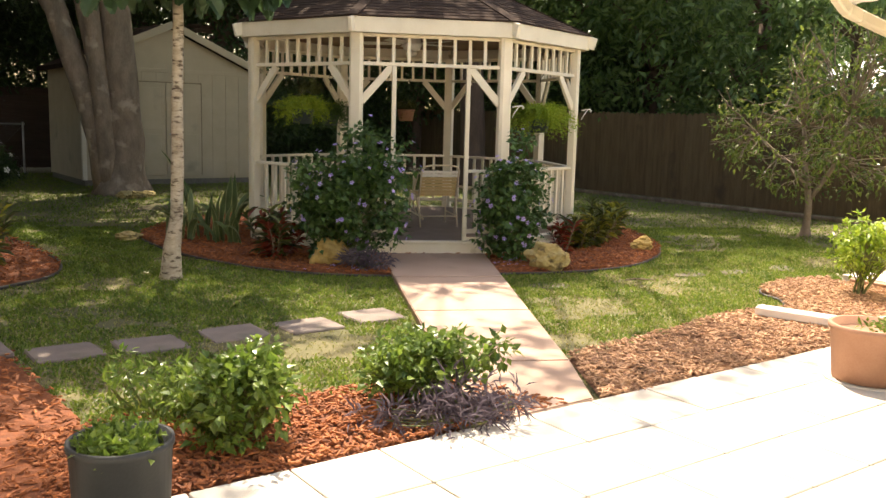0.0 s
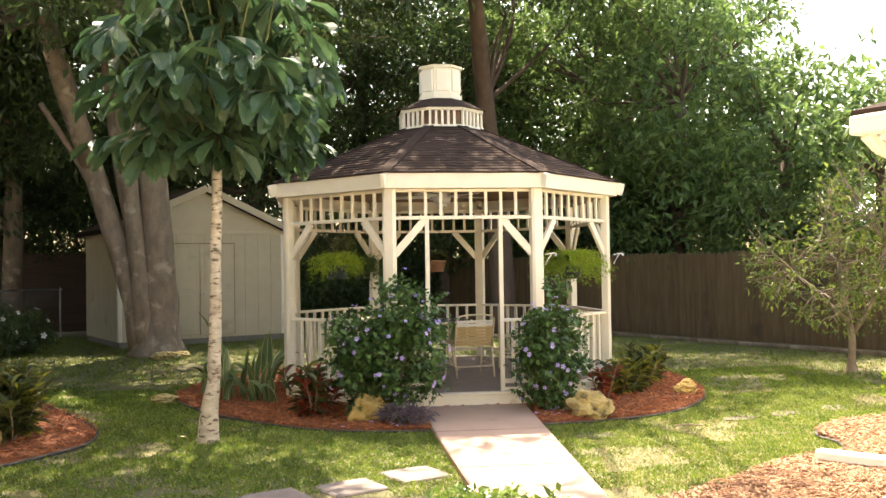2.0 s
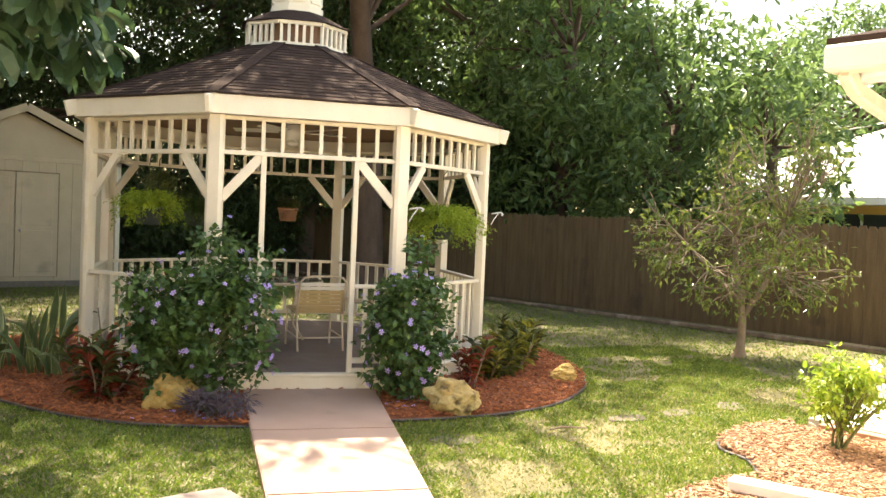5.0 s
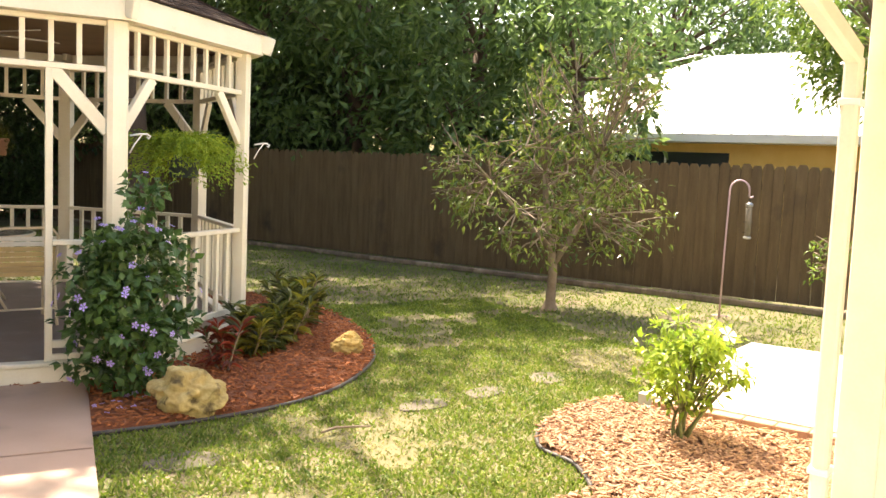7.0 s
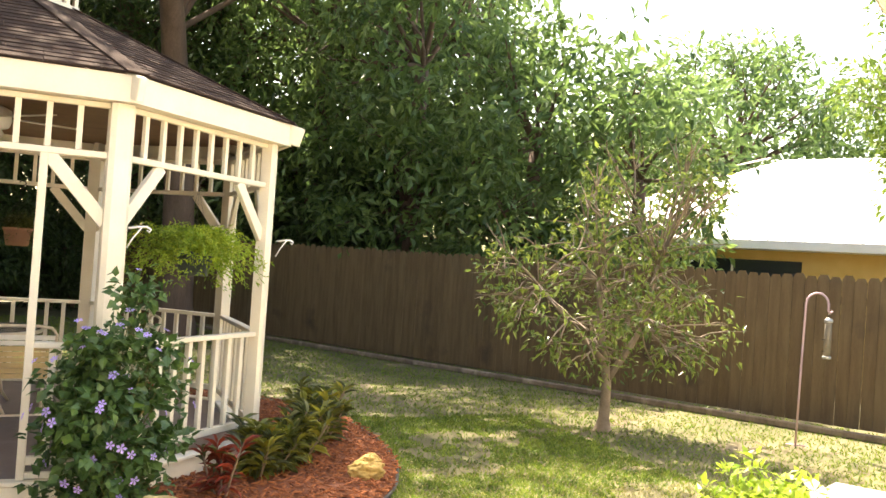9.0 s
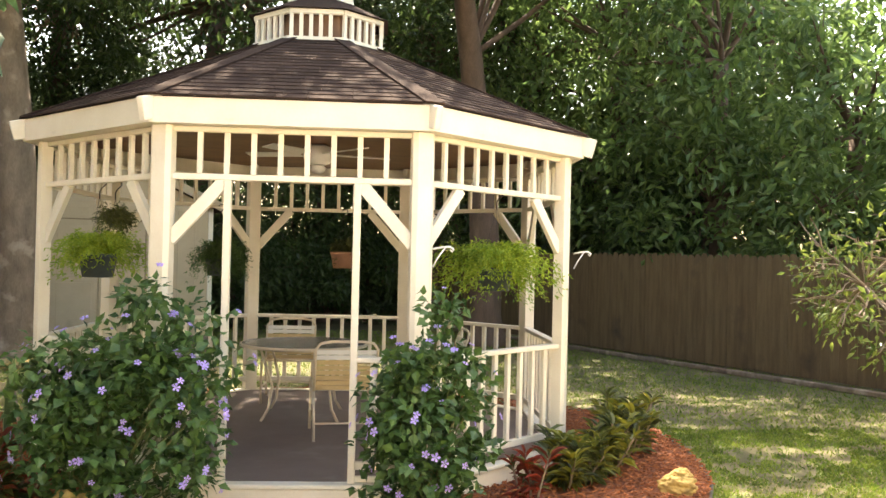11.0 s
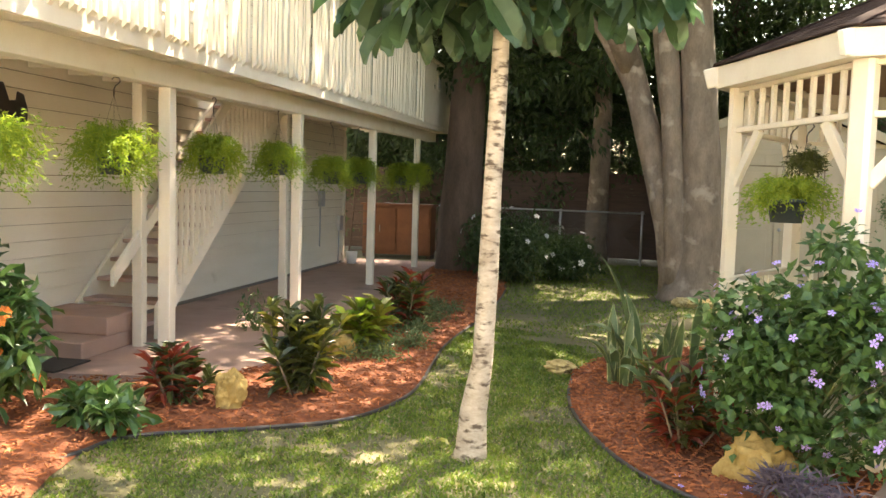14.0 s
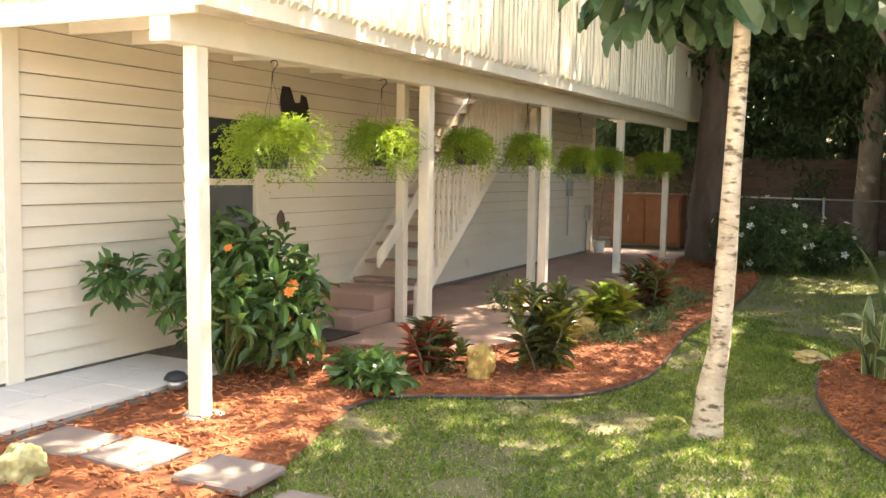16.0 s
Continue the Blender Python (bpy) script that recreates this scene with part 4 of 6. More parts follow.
def tree(name, base, label, crowns, clumps, per, leaf, material, trunk, bark, seed, clump_r=(0.45, 0.8), droop=0.35, twigs=0.35, template=CHEAP_V, faces=CHEAP_F, group="", shell=0.55):
    """trunk: list of limbs, each a list of (x, y, z, radius). crowns: (centre, radii) ellipsoids that share the clumps."""
    rng, rnd = np.random.default_rng(seed), random.Random(seed)
    root = thing(name, pose(*base), label, "tree", group)
    b = bmesh.new()
    tips = []
    for line in trunk:
        pts = [Vector(p[:3]) for p in line]
        fine, rad = [], []
        for i in range(len(pts) - 1):
            for s in range(3):
                fine.append(pts[i].lerp(pts[i + 1], s / 3))
                rad.append(line[i][3] + (line[i + 1][3] - line[i][3]) * s / 3)
        fine.append(pts[-1])
        rad.append(line[-1][3])
        fine = [(fine[max(i - 1, 0)] + 2 * fine[i] + fine[min(i + 1, len(fine) - 1)]) / 4 if 0 < i < len(fine) - 1 else fine[i] for i in range(len(fine))]
        tube(b, fine, rad, 14, 0.16)
        tips.append((pts[-1], line[-1][3]))
        if len(pts) > 2:
            tips.append((pts[-2], line[-2][3] * 0.7))
    part("trunk", b, bark, root)
    cs, rs = [], []
    vol = np.array([r[0] * r[1] * r[2] for _, r in crowns])
    for (c, r), share in zip(crowns, vol / vol.sum()):
        n = max(3, int(clumps * share))
        o = unit(rng.normal(0, 1, (n, 3))) * (shell + (1 - shell) * rng.random((n, 1)) ** 0.5)
        cs.append(np.asarray(c) + o * np.asarray(r) * rng.uniform(0.8, 1.12, (n, 1)))
        rs.append(rng.uniform(*clump_r, n))
    cs, rs = np.concatenate(cs), np.concatenate(rs)
    b = bmesh.new()
    for i in range(0, len(cs), max(1, int(1 / twigs))):
        c = Vector(cs[i])
        tip, r = min(tips, key=lambda t: (t[0] - c).length)
        pts = limb(b, tip, c, max(r * 0.45, 0.012), 0.008, rnd, 0.1, 4, 5)
        for _ in range(2):
            q = c + Vector((rnd.uniform(-1, 1), rnd.uniform(-1, 1), rnd.uniform(-0.4, 0.8))) * rs[i]
            limb(b, pts[3], q, 0.012, 0.004, rnd, 0.1, 3, 4)
    tagged(part("branchwork", b, bark, root), kind="stuff")
    tagged(np_mesh("crown", clump_leaves(cs, rs, per, leaf, leaf * 0.62, rng, template, droop), faces, material, root), kind="stuff")
    return root


def yard3(lx, ly, z=0.0):
    return (*plan(lx, ly), z)


def simple_trunk(h, r, lean=(0.2, 0.1)):
    return [[(0, 0, -0.05, r * 1.5), (lean[0] * 0.1, lean[1] * 0.1, 0.4, r * 1.1), (lean[0] * 0.5, lean[1] * 0.5, h * 0.5, r), (lean[0], lean[1], h, r * 0.7)]]


# row behind the east fence
row = [((17.3, 2.9), 3.3, 1.5, 0.14), ((17.2, 5.0), 3.9, 2.1, 0.18), ((17.0, 7.8), 5.6, 2.5, 0.2), ((17.1, 10.8), 6.4, 3.2, 0.22), ((16.9, 14.0), 6.4, 3.2, 0.22), ((17.3, 17.2), 7.0, 3.4, 0.24), ((21.0, 13.0), 9.0, 3.8, 0.25), ((20.5, 9.5), 7.2, 2.4, 0.25)]
for i, ((lx, ly), h, r, tr) in enumerate(row):
    tree("tree", yard3(lx, ly), "tall dark-green leafy tree behind the board fence", [((0, 0, h), (r * 0.85, r, min(3.6, h * 0.62))), ((0.1, 0.2, h * 0.5), (r * 0.75, r * 0.95, h * 0.3))], int(40 * r * r ** 0.75), 44, 0.23, L_HEDGE, simple_trunk(h, tr), BARKD, 100 + i, (0.3, 0.95), group="trees behind the fence", twigs=0.2)
tree("tree", yard3(29, 6), "distant sunlit tree beyond the neighbour's house", [((0, 0, 5.4), (3.5, 5.0, 3.2))], 170, 80, 0.26, L_HEDGE, simple_trunk(5, 0.25), BARKD, 120, (0.6, 1.0), twigs=0.3, group="distant trees")
tree("tree", yard3(30, -2), "distant sunlit tree beyond the neighbour's house", [((0, 0, 5.4), (3.0, 4.5, 3.0))], 120, 80, 0.26, L_HEDGE, simple_trunk(5, 0.25), BARKD, 121, (0.6, 1.0), twigs=0.3, group="distant trees")
tree("tree", yard3(31, 12), "distant sunlit tree beyond the neighbour's house", [((0, 0, 4.6), (4, 4.5, 2.6))], 130, 80, 0.28, L_HEDGE, simple_trunk(6, 0.3), BARKD, 122, (0.6, 1.1), twigs=0.3, group="distant trees")
tree("tree", yard3(16.5, -2.3), "leafy tree with sunlit hanging twigs over the fence", [((-0.2, 0, 4.6), (1.4, 1.6, 1.9)), ((-0.5, 0.1, 3.2), (0.9, 1.0, 0.7))], 105, 80, 0.12, L_ORCH, simple_trunk(3.4, 0.12), BARK, 123, (0.3, 0.55), twigs=0.5)
# trees at the back of the garden, behind gazebo and shed
back = [((9.6, 17.0), 7.6, 3.3, 0.28), ((12.6, 16.6), 7.2, 3.2, 0.26), ((14.8, 15.0), 6.4, 2.8, 0.24), ((6.5, 19.5), 7.6, 3.6, 0.3), ((2.0, 20.0), 7.0, 3.6, 0.3), ((-2.5, 20.0), 6.6, 3.6, 0.3)]
for i, ((lx, ly), h, r, tr) in enumerate(back):
    tree("tree", yard3(lx, ly), "tall shady tree at the back of the garden", [((0, 0, h), (r, r, 4.0)), ((0, 0, h * 0.5), (r * 0.95, r * 0.8, 1.8))], 330, 70, 0.19, L_DARK, simple_trunk(h, tr, (0.5, -0.3)), BARKD, 140 + i, (0.5, 0.95), group="trees at the back", twigs=0.2)
# understorey along the back
for i, (lx, ly, h, r) in enumerate([(9.9, 15.2, 1.3, 1.3), (11.7, 15.6, 1.4, 1.4), (13.6, 15.8, 1.4, 1.4), (-0.6, 18.4, 2.6, 1.6), (5.4, 18.9, 2.9, 1.7), (2.4, 18.7, 2.8, 1.6), (-3.2, 18.6, 2.7, 1.6), (8.2, 18.6, 2.9, 1.7), (0.9, 18.9, 3.6, 1.6), (4.0, 18.8, 3.7, 1.6), (6.9, 18.9, 3.7, 1.6), (-2.0, 18.9, 3.6, 1.6), (-4.8, 18.6, 3.4, 1.6), (16.9, 12.0, 2.2, 1.3), (16.9, 9.0, 2.1, 1.3)]):
    tree("shrub", yard3(lx, ly), "dark evergreen shrub at the back fence", [((0, 0, h), (r, r, h * 0.95))], 110, 90, 0.16, L_DARK, [[(0, 0, -0.02, 0.08), (0.05, 0, h * 0.5, 0.06), (0.0, 0.1, h, 0.03)]], BARKD, 160 + i, (0.35, 0.6), group="back shrubs", twigs=0.3, shell=0.3)
# great multi-stemmed tree beside the shed
# outlying lobes and the long limb are added out of view to cast shade
tree("tree", (-5.0, 7.7, 0), "large multi-stemmed shade tree beside the shed", [((0.5, -0.6, 8.0), (6.2, 5.0, 2.2)), ((-2.5, -2.0, 6.6), (3.0, 3.2, 1.2)), ((2.6, -2.6, 6.9), (2.2, 2.0, 0.35)), ((-5.0, -3.8, 7.2), (3.2, 4.2, 0.5)), ((-0.4, -5.6, 8.0), (2.6, 2.2, 0.75)), ((1.1, -9.1, 8.6), (2.1, 1.9, 2.8)), ((-3.2, 3.6, 8.6), (4.6, 4.0, 1.9)), ((2.0, -4.8, 7.6), (2.4, 2.4, 0.6)), ((-1.0, -2.6, 7.5), (2.4, 1.7, 0.6))], 720, 62, 0.2, L_DARK,
     [[(0.12, 0.05, -0.05, 0.6), (0.14, 0.05, 0.3, 0.42), (0.18, 0.1, 1.0, 0.34), (0.14, 0.08, 2.2, 0.29), (0.02, 0.0, 4.0, 0.25), (-0.1, -0.3, 6.5, 0.18)],
      [(-0.1, 0.0, 0.1, 0.32), (-0.25, -0.02, 1.0, 0.23), (-0.6, 0.0, 2.2, 0.22), (-1.05, 0.0, 3.6, 0.2), (-1.7, -0.5, 6.2, 0.17)],
      [(0.0, 0.3, 0.6, 0.26), (-0.2, 0.2, 2.0, 0.21), (-0.55, 0.05, 4.0, 0.19), (-0.8, 0.1, 6.5, 0.17)],
      [(-0.05, -0.12, 0.2, 0.24), (-0.14, -0.15, 1.2, 0.17), (-0.26, -0.15, 2.6, 0.16), (-0.5, -0.3, 5.6, 0.13)],
      [(-1.05, 0.0, 3.6, 0.2), (-1.5, -1.5, 6.0, 0.15), (-0.6, -5.0, 7.4, 0.11), (1.2, -8.8, 7.9, 0.05)],
      [(-0.9, 0.0, 3.0, 0.09), (-1.3, -0.1, 3.8, 0.07), (-1.9, -0.3, 4.8, 0.05)]], BARK, 180, (0.55, 1.0), twigs=0.3)
# tree added behind the gazebo: high crown out of view shades roof, path and lawn
tree("canopy_shade_tree", (2.6, 11.2, 0), "tree added behind the gazebo, its high unseen crown shading lawn and roof", [((-2.9, -4.9, 9.0), (4.0, 2.4, 1.3)), ((-2.4, -10.4, 8.8), (2.2, 1.2, 0.5)), ((0.5, -1.0, 9.6), (4.5, 3.5, 1.4)), ((2.2, -4.9, 9.0), (3.0, 1.5, 0.6))], 340, 60, 0.2, L_DARK,
     [[(0, 0, -0.05, 0.42), (0, 0, 0.4, 0.32), (-0.1, 0, 3.0, 0.27), (-0.45, -0.3, 5.5, 0.22), (-1.0, -2.2, 8.2, 0.15)]], BARKD, 185, (0.5, 0.9), twigs=0.4)
# trunk by the end of the deck and the slim one before the back fence
tree("tree", (-9.95, 8.35, 0), "thick dark-trunked tree at the end of the deck", [((0, 0, 6.6), (3.4, 3.4, 2.4)), ((1.2, 0.6, 4.6), (2.2, 2.0, 0.9))], 330, 85, 0.18, L_DARK,
     [[(0, 0, -0.05, 0.5), (0, 0, 0.4, 0.4), (0.05, 0.05, 2.5, 0.36), (0.1, 0.1, 5.5, 0.28)]], BARKD, 181, (0.45, 0.85), twigs=0.25)
tree("palm_tree", yard3(3.5, 17.0), "slim brown-trunked tree with hanging dead fronds by the back fence", [((0, 0, 5.2), (2.2, 2.2, 1.3)), ((0.1, -0.2, 3.6), (0.5, 0.5, 0.7))], 120, 80, 0.2, L_DARK,
     [[(0, 0, -0.05, 0.33), (0.02, 0, 0.4, 0.25), (0.05, 0, 2.4, 0.22), (0.1, 0, 4.8, 0.18)]], BARK, 182, (0.4, 0.7), droop=0.9, twigs=0.25)
# small open fruit tree on the lawn
tree("fruit_tree", (5.95, 2.1, 0), "small twiggy fruit tree on the lawn", [((-0.25, 0.1, 1.5), (1.25, 1.25, 0.75)), ((0.3, 0, 2.45), (0.9, 0.9, 0.9)), ((0.55, -0.1, 1.1), (0.9, 0.85, 0.5)), ((0.5, -0.1, 1.3), (0.6, 0.6, 0.35))], 150, 27, 0.095, L_FRUIT,
     [[(0, 0, -0.03, 0.12), (0.0, 0, 0.12, 0.06), (0.02, 0, 0.55, 0.05), (-0.05, 0.05, 0.9, 0.045), (-0.1, 0.1, 1.6, 0.03)], [(0.02, 0, 0.55, 0.04), (0.35, -0.1, 1.1, 0.03), (0.5, -0.1, 1.8, 0.02)], [(0.0, 0, 0.7, 0.035), (-0.45, 0.1, 1.15, 0.025), (-0.8, 0.15, 1.5, 0.015)]], TWIG, 183, (0.2, 0.38), twigs=1.0, template=LEAF_V, faces=LEAF_F, shell=0.45)
tree("sapling", yard3(12.6, -2.6), "thin young sapling near the fence", [((0, 0, 0.85), (0.24, 0.24, 0.24))], 14, 12, 0.08, L_ORCH, [[(0, 0, -0.02, 0.025), (0.05, 0, 0.4, 0.018), (0.1, 0, 0.9, 0.01)]], TWIG, 184, (0.12, 0.2), twigs=1.0, template=LEAF_V, faces=LEAF_F)


# ---- pale-trunked umbrella tree on the lawn ----
def whorl(centre, n, rng, length=0.36, width=0.15, drop=-0.75):
    a = rng.random(n) * 6.283
    d = np.stack([np.cos(a), np.sin(a), rng.uniform(drop - 0.5, drop + 0.5, n)], 1)
    p = np.repeat(np.asarray(centre)[None], n, 0) + unit(d) * 0.1
    s = rng.uniform(0.75, 1.2, n)
    return oriented(BROAD_V, p, d, length * s, width * s, rng, 0.25)


umb = thing("umbrella_tree", pose(-2.66, -1.36, 0), "pale speckled trunk with large drooping glossy leaves", "tree")
rng = np.random.default_rng(7)
rnd = random.Random(7)
b = tube(bmesh.new(), [(-0.01, 0, -0.03), (0, 0, 0.06), (0.01, 0, 0.3), (0.06, 0.01, 0.62), (0.07, 0.02, 1.1), (0.08, 0.02, 1.7), (0.1, 0.02, 2.3), (0.1, 0.03, 2.9)], [0.125, 0.1, 0.079, 0.063, 0.057, 0.053, 0.05, 0.045], 14, 0.16)
part("trunk", b, BARKW, umb)
b = bmesh.new()
vs = []
for i in range(105):
    a, rr = rnd.uniform(0, 6.283), rnd.uniform(0.0, 1.0) ** 0.7
    c = Vector((0.1 + 1.0 * rr * math.cos(a), 0.04 + 1.0 * rr * math.sin(a), 3.06 + rnd.uniform(-0.3, 1.75) * (1.1 - 0.4 * rr)))
    limb(b, (0.1, 0.03, 2.62 + rnd.uniform(0, 0.28)), c, 0.018, 0.008, rnd, 0.08, 4, 5)
    vs.append(whorl(c, rnd.randint(9, 14), rng))
tagged(part("branchwork", b, STEM, umb), kind="stuff")
part_leaves = np.concatenate(vs)
tagged(np_mesh("crown", part_leaves, BROAD_F, L_BIG, umb), kind="stuff")


# ---- shrubs ----

def flower_mesh(name, material, r, petals=5):
    b = bmesh.new()
    c = b.verts.new((0, 0, 0))
    for i in range(petals):
        a = 2 * math.pi * i / petals
        p = [b.verts.new((math.cos(a + o) * r * q, math.sin(a + o) * r * q, r * z)) for o, q, z in ((-0.45, 0.75, 0.25), (0, 1.0, 0.1), (0.45, 0.75, 0.25))]
        b.faces.new((c, p[0], p[1]))
        b.faces.new((c, p[1], p[2]))
    me = bpy.data.meshes.new(name)
    b.to_mesh(me)
    b.free()
    me.materials.append(material)
    return me


F_VIOLET = flower_mesh("flower", PETAL, 0.026)
F_ORANGE = flower_mesh("flower", PETALO, 0.05, 7)
F_WHITE = flower_mesh("flower", PETALW, 0.06)


def bush(name, base, label, lobes, clumps, per, leaf, width, material, seed, stems=7, flowers=None, n_flowers=0, template=LEAF_V, faces=LEAF_F, clump_r=(0.12, 0.22), droop=0.1, stem_mat=None, group="", face=None):
    rng, rnd = np.random.default_rng(seed), random.Random(seed)
    root = thing(name, pose(*base), label, "shrub", group)
    cs, rs = [], []
    vol = np.array([r[0] * r[1] * r[2] for _, r in lobes])
    for (c, r), share in zip(lobes, vol / vol.sum()):
        n = max(3, int(clumps * share))
        o = unit(rng.normal(0, 1, (n, 3))) * (0.35 + 0.65 * rng.random((n, 1)) ** 0.5)
        cs.append(np.asarray(c) + o * np.asarray(r) * rng.uniform(0.82, 1.12, (n, 1)))
        rs.append(rng.uniform(*clump_r, n))
    cs, rs = np.concatenate(cs), np.concatenate(rs)
    cs[:, 2] = np.maximum(cs[:, 2], 0.08)
    b = bmesh.new()
    for i in range(stems):
        c = Vector(cs[rnd.randrange(len(cs))])
        limb(b, (rnd.uniform(-0.06, 0.06), rnd.uniform(-0.06, 0.06), 0.0), c, 0.014, 0.005, rnd, 0.1, 4, 5)
    for i in range(0, len(cs), 2):
        c = Vector(cs[i])
        limb(b, (c.x * 0.35, c.y * 0.35, max(c.z * 0.5, 0.02)), c, 0.007, 0.003, rnd, 0.08, 3, 4)
    tagged(part("stemwork", b, stem_mat or STEM, root), kind="stuff")
    leaves = clump_leaves(cs, rs, per, leaf, width, rng, template, droop, 0.45)
    leaves[:, :, 2] = np.maximum(leaves[:, :, 2], 0.015)
    tagged(np_mesh("foliage", leaves, faces, material, root), kind="stuff")
    mid = cs.mean(0)
    for i in range(n_flowers):
        j = rng.integers(len(cs))
        o = cs[j] - mid
        if face is not None and o @ np.asarray(face) < -0.05:
            continue
        o = o / (np.linalg.norm(o) + 1e-6)
        p = cs[j] + o * rs[j] * 1.02 + rng.normal(0, 0.02, 3)
        ob = new("flower", flowers)
        ob.parent = root
        n = Vector(o) + Vector((0, -0.3, 0.3))
        ob.matrix_basis = Matrix.Translation(p) @ n.to_track_quat('Z', 'Y').to_matrix().to_4x4() @ Matrix.Scale(rnd.uniform(0.75, 1.2), 4)
    return root


bush("flower_bush", (-0.98, -0.5, 0.04), "large dark-green bush with violet flowers beside the gazebo door", [((0.08, 0, 0.55), (0.58, 0.4, 0.5)), ((0.18, 0.05, 1.12), (0.3, 0.26, 0.36)), ((0.45, 0, 0.9), (0.3, 0.25, 0.3)), ((-0.25, 0, 0.72), (0.35, 0.3, 0.38))], 140, 42, 0.072, 0.084, L_BUSH, 301, 12, F_VIOLET, 150, group="violet flower bushes", face=(0, -1, 0.1), clump_r=(0.11, 0.2))
bush("flower_bush", (0.88, -0.42, 0.04), "dark-green bush with violet flowers at the gazebo post", [((0, 0, 0.45), (0.37, 0.32, 0.43)), ((0.03, 0, 0.88), (0.33, 0.27, 0.24)), ((0.08, 0.02, 1.25), (0.04, 0.04, 0.22))], 100, 36, 0.07, 0.082, L_BUSH, 302, 10, F_VIOLET, 90, group="violet flower bushes", face=(0, -1, 0.1), clump_r=(0.1, 0.18))
bush("orange_flower_bush", (-5.66, -3.32, 0.03), "glossy green shrub with orange flower heads by the deck post", [((0.1, 0.1, 0.62), (0.6, 0.62, 0.5)), ((-0.05, 0.1, 1.0), (0.35, 0.4, 0.2)), ((-0.24, -0.64, 0.72), (0.28, 0.32, 0.16)), ((0.3, 0.34, 0.45), (0.32, 0.36, 0.36))], 128, 14, 0.165, 0.07, L_ORANGEB, 303, 16, F_ORANGE, 26, template=LONG_V, faces=LONG_F, clump_r=(0.08, 0.15), face=(1, -0.4, 0.1))
bush("low_plant", (-4.72, -2.62, 0.02), "low bright green plant on the mulch", [((0, 0, 0.14), (0.3, 0.22, 0.1))], 18, 14, 0.14, 0.07, L_ORANGEB, 304, 4, template=LONG_V, faces=LONG_F, clump_r=(0.05, 0.1))
bush("box_shrub", (-1.7, -5.88, 0.02), "leafy green shrub in the front mulch strip", [((0, 0, 0.24), (0.28, 0.25, 0.22)), ((0.05, 0, 0.4), (0.18, 0.16, 0.07))], 75, 26, 0.058, 0.056, L_ORCH, 305, 10, group="front shrubs", clump_r=(0.07, 0.13))
bush("box_shrub", (-0.76, -5.4, 0.02), "leafy green shrub beside the path", [((-0.05, 0, 0.25), (0.26, 0.28, 0.17)), ((0.22, 0.05, 0.3), (0.26, 0.18, 0.1))], 78, 24, 0.058, 0.056, L_ORCH, 306, 10, group="front shrubs", clump_r=(0.07, 0.13))
bush("weed_clump", (-2.15, -5.6, 0.0), "small pale-green weedy shrub", [((0, 0, 0.2), (0.3, 0.28, 0.2))], 35, 20, 0.06, 0.032, L_ORCH, 307, 6, clump_r=(0.06, 0.11))
bush("purple_plant", (-0.55, -5.75, 0.02), "grey-purple trailing foliage at the terrace edge", [((-0.15, 0, 0.09), (0.42, 0.17, 0.1)), ((0.05, 0.1, 0.12), (0.25, 0.16, 0.1))], 60, 15, 0.1, 0.018, L_PURP, 308, 6, clump_r=(0.06, 0.11))
bush("purple_plant", (-0.78, -1.05, 0.04), "grey-purple foliage at the gazebo path", [((0, 0, 0.1), (0.26, 0.2, 0.1))], 34, 16, 0.1, 0.022, L_PURP, 309, 4, clump_r=(0.05, 0.09))
bush("lime_shrub", (3.8, -2.48, 0.04), "bright lime-green shrub with white blossoms", [((0, 0, 0.42), (0.3, 0.32, 0.22)), ((0.02, 0, 0.6), (0.24, 0.26, 0.14)), ((0, 0, 0.18), (0.09, 0.09, 0.12))], 62, 20, 0.065, 0.055, L_YEL, 310, 9, F_WHITE, 9, clump_r=(0.06, 0.12), face=(0.5, -0.6, -0.3))
for i, (x, y, s) in enumerate([(-8.1, 7.2, 1.0), (-8.6, 8.3, 1.15), (-7.6, 8.6, 0.7)]):
    bush("dark_shrub", (x, y, 0.02), "dark shrub with a few white flowers at the deck end", [((0, 0, 0.55 * s), (0.8 * s, 0.8 * s, 0.5 * s))], 80, 40, 0.11, 0.06, L_DARK, 311 + i, 8, F_WHITE, 14, clump_r=(0.14, 0.25), group="deck end shrubs")
bush("dark_shrub", (-6.9, 0.6, 0.0), "dark shrub beside the patio", [((0, 0, 0.2), (0.2, 0.2, 0.18))], 10, 20, 0.08, 0.04, L_BUSH, 319, 4)
for i, (x, y) in enumerate([(-5.3, 1.05), (-5.75, 1.85), (-6.2, 2.6), (-6.6, 3.3), (-5.05, 0.35)]):
    bush("groundcover", (x, y, 0.02), "low grassy groundcover in the mulch bed", [((0, 0, 0.07), (0.33, 0.3, 0.08))], 30, 18, 0.07, 0.022, L_SNAKE, 330 + i, 4, clump_r=(0.06, 0.12), group="groundcover")


